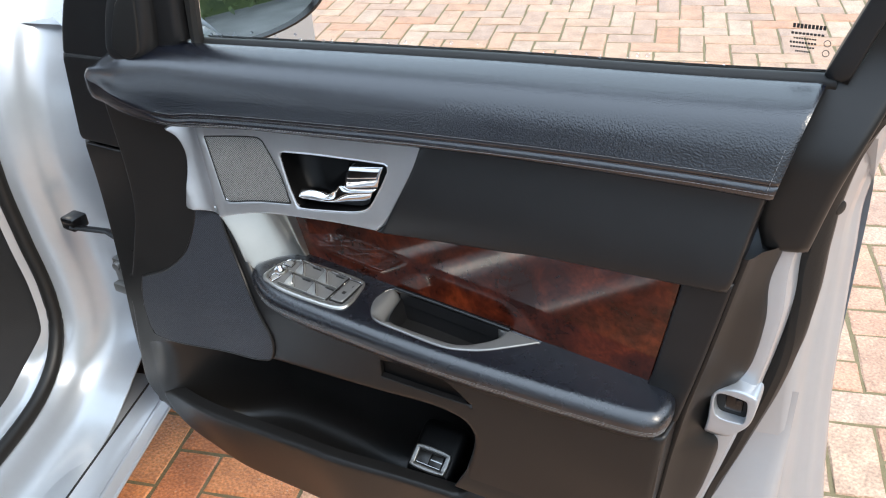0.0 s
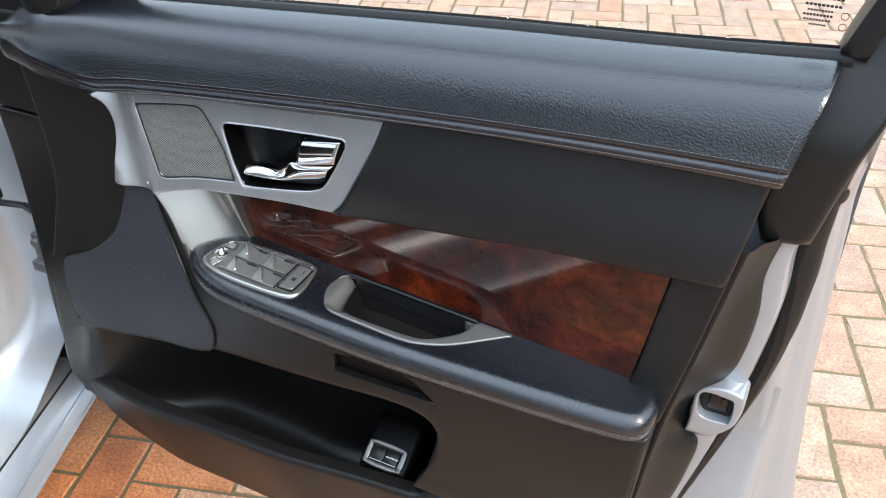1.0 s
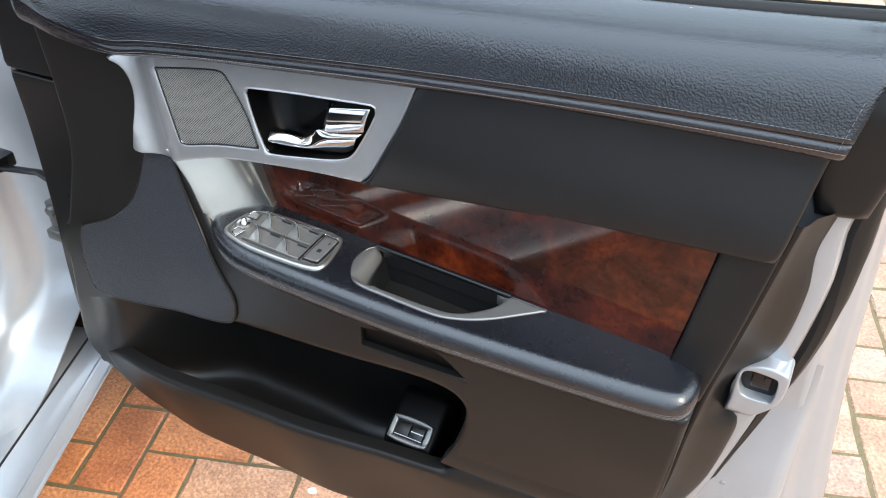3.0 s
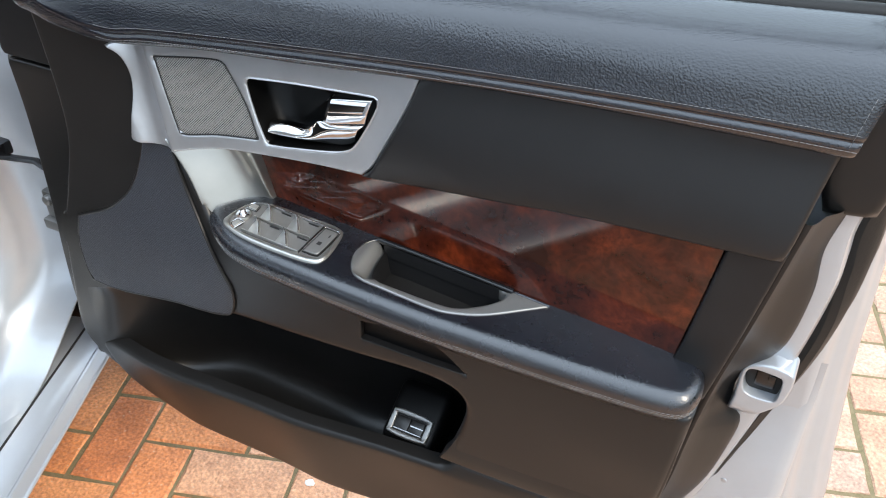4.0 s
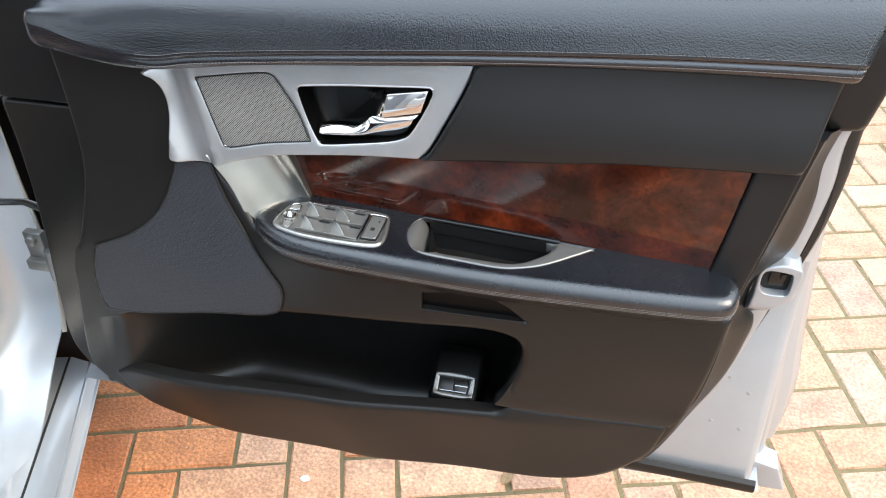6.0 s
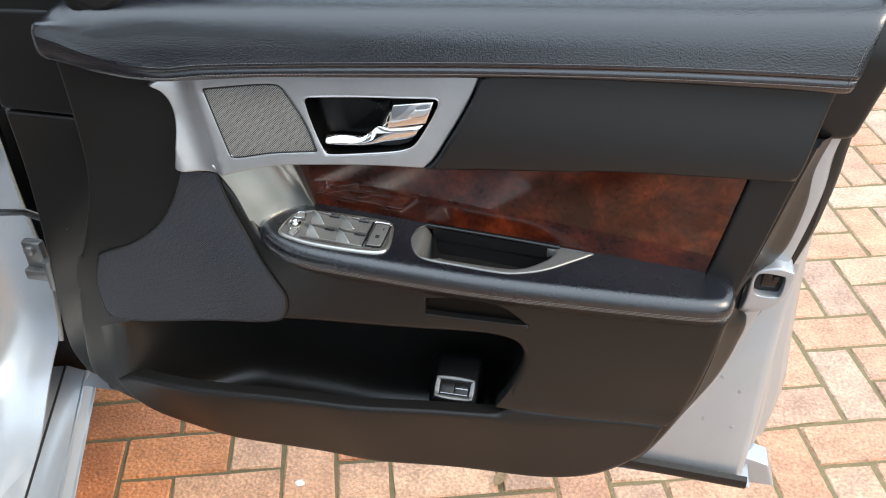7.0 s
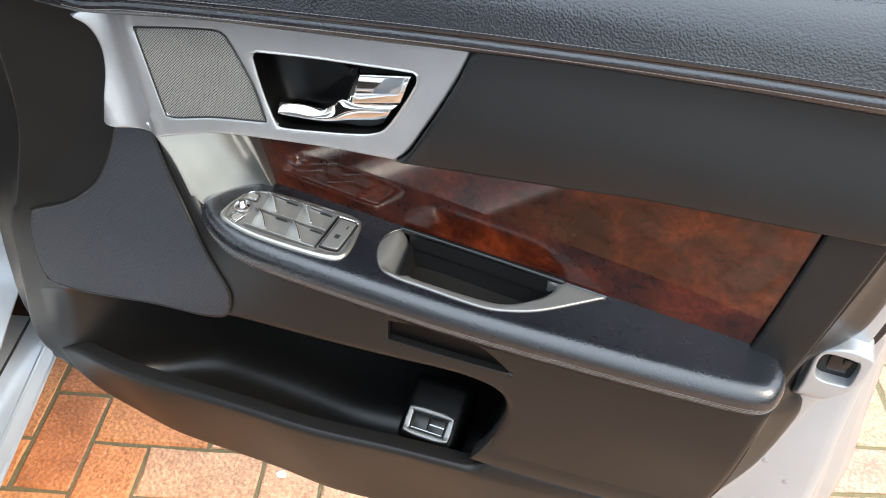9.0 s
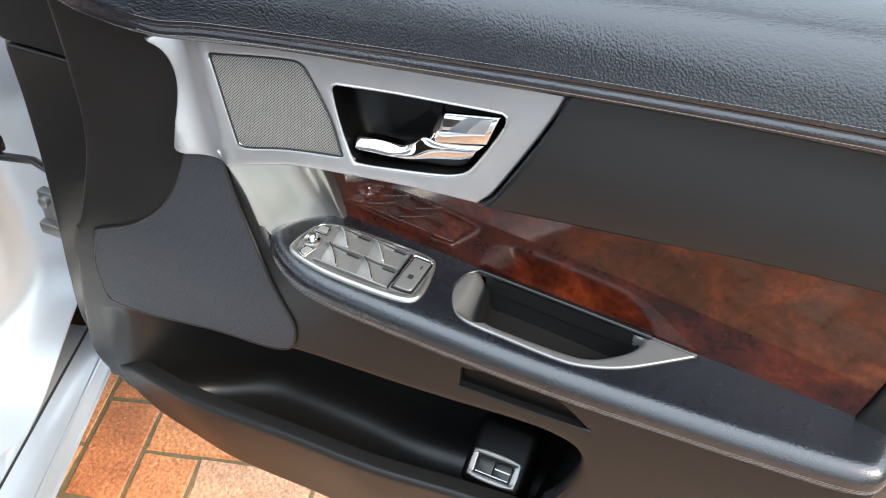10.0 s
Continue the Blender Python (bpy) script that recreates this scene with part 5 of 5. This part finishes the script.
part("opening_seal", tube([car(p[0] + 0.004, -0.150, p[1] + 0.004) for p in even(OPEN, 0.02)], 0.013, 10), RUBBER, BODY, "black rubber opening seal")
part("kick_panel", jamb(((-0.16, -0.004), (-0.20, 0.0), (-0.30, 0.03), (-0.60, 0.05))), CARPET, BODY, "dark footwell trim")
part("footwell_floor", loft([[car(a, o, 0.30) for o in (-0.14, -0.9)] for a in (-0.6, 0.2, 1.4)]), CARPET, BODY)
part("footwell_front", loft([[car(-0.25, o, z) for o in (-0.1, -0.9)] for z in (0.2, 1.0)]), CARPET, BODY)
part("front_wing", loft([[car(a, 0.035 - 0.02 * smooth((z - 0.75) / 0.3) - 0.05 * smooth((z - 0.93) / 0.08), z - 0.02 * smooth(-a / 0.6) * (z > 0.9)) for z in (0.30, 0.45, 0.6, 0.75, 0.85, 0.93, 0.97, 1.0)] for a in np.linspace(-0.035, -0.9, 10)]), PAINT, BODY, "silver front wing")
part("bonnet", loft([[car(a, o, 0.985 + 0.04 * smooth(-o / 0.8)) for o in (-0.02, -0.2, -0.6, -1.2)] for a in (-0.04, -0.5, -1.0)]), PAINT, BODY)
part("underside", loft([[car(a, o, 0.29) for o in (-0.10, -0.9)] for a in (-0.9, 1.4)]), PRINT_AND_GAPS, BODY)
strap = part("check_strap", tube([car(0.075, -0.03, 0.700), (-1.075, 0.815, 0.690), (-1.00, 0.803, 0.682)], 0.007, 8, 0.6), GLOSSBLACK, BODY, "black metal check strap")
part("strap_block", block((0.03, 0.03, 0.022), 0.004, Matrix.Translation(car(0.062, -0.03, 0.703))), GLOSSBLACK, strap)
part("hinge", join(block((0.040, 0.020, 0.018), 0.003, Matrix.Translation((-1.104, 0.838, 0.560))), block((0.030, 0.014, 0.050), 0.003, Matrix.Translation((-1.108, 0.846, 0.588))), disc(0.009, 0.052, Matrix.Translation((-1.080, 0.832, 0.565))),
                   disc(0.008, 0.010, Matrix.Translation((-1.108, 0.836, 0.602)) @ Matrix.Rotation(radians(90), 4, "X"), 12)), CUP_SATIN, BODY, "bare metal door hinge")

# the rest of that side, which closes the place beside the camera
part("roof", loft([[car(a, o, 1.46 - 0.10 * smooth((o + 0.30) / 0.25) - 0.06 * smooth((0.9 - a) / 0.4)) for o in (-0.10, -0.20, -0.30, -0.6, -1.0, -1.5)] for a in np.linspace(0.62, 2.6, 9)]), PAINT, BODY)
screen = part("windscreen", loft([[car(lerp(-0.28, 0.62, u) - 0.12 * math.sin(math.pi * v), lerp(-0.10 - 0.06 * u, -1.40 + 0.06 * u, v), lerp(1.02, 1.40, u)) for v in np.linspace(0, 1, 9)] for u in np.linspace(0, 1, 6)]), PANE, BODY, "clear windscreen")
screen.visible_shadow = False
part("far_side_trim", loft([[car(a, -1.45, z) for z in (0.2, 1.0)] for a in (-0.4, 2.6)]), CARPET, BODY)
# the closed rear door behind the driver
def rear_side(a, z):
    return 0.012 + 0.035 * math.sin(max(0.0, min(1.0, (z - 0.26) / 0.75)) * math.pi) - 0.05 * smooth((z - 0.92) / 0.06) - 0.03 * smooth((a - 1.9) / 0.6)


rear = part("rear_door", loft([[car(a, rear_side(a, z), z) for z in (0.27, 0.285, 0.32, 0.40, 0.50, 0.60, 0.66, 0.70, 0.78, 0.86, 0.92, 0.95, 0.97)] for a in np.linspace(1.22, 2.62, 15)]), PAINT, BODY, "closed silver rear door")
part("rear_door_glass", loft([[car(a, lerp(-0.035, -0.16, v), lerp(0.965, 1.37, v)) for v in (0, 0.5, 1)] for a in np.linspace(1.30, 2.4, 6)]), GLOSSBLACK, rear, "dark rear door glass")
part("centre_pillar", loft([[car(a, o, z) for z in (0.30, 0.6, 0.97, 1.38)] for a, o in ((1.13, -0.20), (1.14, -0.05), (1.19, -0.03), (1.225, -0.01))]), PAINT, BODY)
# front and rear wheels of that side
for a in (-0.62, 2.1):
    wheel = part("wheel", tube([car(a, o, 0.32) for o in (-0.20, -0.02)], 0.20, 28), SATIN, BODY, "alloy wheel")
    part("tyre", loft([[car(a + r * math.cos(k), o, 0.32 + r * math.sin(k)) for k in np.linspace(0, math.tau, 36, endpoint=False)] for r, o in ((0.20, -0.02), (0.235, -0.005), (0.30, -0.008), (0.3195, -0.03), (0.3195, -0.19), (0.30, -0.215), (0.2, -0.2))], True), RUBBER, wheel, "black tyre")

# ---- behind the camera, seen in the mirror ----
ROAD = part("road", join(loft([[(x, y, 0.004) for x in (-14, 0, 14)] for y in (-14, -1.8)]), loft([[(x, y, 0.004) for x in (2.4, 14)] for y in (-1.8, 0, 14)])), ASPHALT, None)
tagged(ROAD, "grey asphalt road beside the driveway", "road", kind="structure")
hr = random.Random(7)
hv, hf = [], []
for k in range(9000):
    c = Vector((6.6 + hr.random() ** 2 * 0.5, hr.uniform(-9, 11), hr.uniform(0.02, 2.3)))
    c.x += 0.12 * math.sin(c.y * 2.1) + 0.1 * math.sin(c.y * 5.3 + c.z * 3)
    c.z *= 1 + 0.08 * math.sin(c.y * 1.7)
    m = Matrix.Translation(c) @ Euler((hr.uniform(0, 6.3), hr.uniform(0, 6.3), hr.uniform(0, 6.3))).to_matrix().to_4x4()
    s = hr.uniform(0.03, 0.06)
    b0 = len(hv)
    hv += [tuple(m @ Vector(p)) for p in ((-s, 0, 0), (0, -0.5 * s, 0.1 * s), (s, 0, 0), (0, 0.5 * s, 0.1 * s))]
    hf.append((b0, b0 + 1, b0 + 2, b0 + 3))
core = len(hv)
hv += [(x, y, z) for x in (6.9, 7.4) for y in (-9.2, 11.2) for z in (0.0, 2.15)]
hf += [tuple(core + q for q in f) for f in ((0, 1, 3, 2), (4, 6, 7, 5), (2, 3, 7, 6), (0, 4, 5, 1), (1, 5, 7, 3))]
hm = bpy.data.meshes.new("hedge")
hm.from_pydata(hv, [], hf)
hm.materials.append(LEAF)
tagged(new("hedge", hm), "clipped green hedge along the road", "hedge", kind="stuff")

# ---- litter on the paving ----
def dry_leaf():
    rows = []
    for k in range(9):
        u = k / 8
        w = 0.010 * math.sin(math.pi * u ** 0.8) + 0.0006
        rows.append([(0.022 * (u - 0.5) * 2, w * v, 0.003 + 0.003 * abs(v) + 0.004 * math.sin(u * 3)) for v in (-1, -0.5, 0, 0.5, 1)])
    bm = loft(rows)
    bmesh.ops.solidify(bm, geom=bm.faces[:], thickness=0.0004)
    bmesh.ops.transform(bm, matrix=Matrix.Translation((LEAF_AT[0], LEAF_AT[1], 0.0)) @ Matrix.Rotation(radians(70), 4, "Z"), verts=bm.verts)
    return bm


LEAF_AT = (-0.418, 1.025)
tagged(part("leaf", dry_leaf(), DRY_LEAF), "dry curled brown leaf lying on the paving", "leaf")
fr = random.Random(3)
chip = bmesh.new()
bmesh.ops.create_icosphere(chip, subdivisions=2, radius=0.008)
for v in chip.verts:
    v.co = Vector((v.co.x * 1.2 * fr.uniform(0.75, 1.2), v.co.y * fr.uniform(0.7, 1.2), max(-0.0005, v.co.z * 0.45 * fr.uniform(0.6, 1.3))))
bmesh.ops.transform(chip, matrix=Matrix.Translation((-0.795, 0.944, 0.0008)), verts=chip.verts)
tagged(part("fragment", chip, CHALK), "small white mortar fragment on the paving", "fragment")

# ---- ground ----
GROUND = part("ground", loft([[(x, y, -0.0032) for x in np.linspace(-40, 40, 5)] for y in np.linspace(-40, 40, 5)]), SAND, None)
tagged(GROUND, "sandy mossy joints under clay block paving", "ground", kind="structure")
PAVE = thing("pavement", (-0.4, 1.4, 0.0), "herringbone driveway of clay block pavers, shade and glare put into their orange and pink", "pavement", kind="structure")
TH, P0, PITCH = radians(16.8), Vector((-1.270, 0.953, 0)), 0.1045
PU, PV = Vector((math.cos(TH), math.sin(TH), 0)), Vector((math.sin(TH), -math.cos(TH), 0))


def brick_mesh(name, seed, clay):
    r = random.Random(seed)
    g, h = 0.0034, 0.055
    lx, ly = PITCH - g, PITCH / 2 - g
    ring = lambda k, z: [(sx * (lx - k) + r.uniform(-0.0022, 0.0022), sy * (ly - k) + r.uniform(-0.0022, 0.0022), z + r.uniform(-0.0008, 0.0008)) for sx, sy in ((-1, -1), (0, -1), (1, -1), (1, 0), (1, 1), (0, 1), (-1, 1), (-1, 0))]
    vs = ring(0, -h) + ring(0, -0.005) + ring(0.0034, 0.0) + [(0, 0, r.uniform(-0.0005, 0.0008))]
    fs = [(a + i, a + (i + 1) % 8, a + 8 + (i + 1) % 8, a + 8 + i) for a in (0, 8) for i in range(8)] + [(16 + i, 16 + (i + 1) % 8, 24) for i in range(8)]
    me = bpy.data.meshes.new(name)
    me.from_pydata(vs, [], fs)
    me.materials.append(clay)
    return me, vs, fs


shapes = [[brick_mesh("brick", s, clay) for s in range(6)] for clay in (PINK_GLARE_BRICK, ORANGE_SHADE_BRICK, SALMON_LIFTED_BRICK)]
rng = random.Random(11)
near, far = [], []
for i in range(-60, 90):
    for j in range(-80, 45):
        for flat in (0, 1):
            if (i - j) % 4 != (1 if flat else 0):
                continue
            c = P0 + PITCH * ((i + (1.0 if flat else 0.5)) * PU + (j + (0.5 if flat else 1.0)) * PV)
            if not (-5.5 < c.x < 4.0 and -2.5 < c.y < 8.0):
                continue
            near.append((c, flat)) if (-1.35 < c.x < -0.1 and 0.55 < c.y < 1.55) or (-0.1 <= c.x < 0.9 and 0.8 < c.y < 2.6) else far.append((c, flat))
verts, faces = [], []


def brick_pose(c, flat):
    turn = Matrix.Rotation(TH + (0 if flat else math.pi / 2) + rng.choice((0, math.pi)) + rng.uniform(-0.008, 0.008), 4, "Z")
    return Matrix.Translation((c.x, c.y, rng.uniform(-0.0012, 0.0012))) @ turn @ Matrix.Rotation(rng.uniform(-0.008, 0.008), 4, "X")


near.sort(key=lambda b: (b[0].x + 0.2) ** 2 + (b[0].y - 1.1) ** 2)
for k, (c, flat) in enumerate(near + far):
    m = brick_pose(c, flat)
    # clay goes by distance from the car, as shade and glare fall there
    orange = c.x < -0.98 or (c.x < -0.80 and rng.random() < 0.5) or (c.x < -0.45 and rng.random() < 0.08)
    clay = 0 if k >= 300 else 1 if orange else 2 if c.x < -0.45 else 0
    me, vs, fs = shapes[clay][rng.randrange(6)]
    if k < 300:
        ob = new("brick", me)
        ob.matrix_world = m
        ob.parent = PAVE
        ob.matrix_parent_inverse = PAVE.matrix_world.inverted()
    else:
        base = len(verts)
        verts += [tuple(m @ Vector(v)) for v in vs]
        faces += [tuple(base + q for q in f) for f in fs]
me = bpy.data.meshes.new("bricks_beyond")
me.from_pydata(verts, [], faces)
me.materials.append(PINK_GLARE_BRICK)
ob = new("bricks_beyond", me)
ob.parent = PAVE
ob.matrix_parent_inverse = PAVE.matrix_world.inverted()
tagged(ob, kind="stuff")
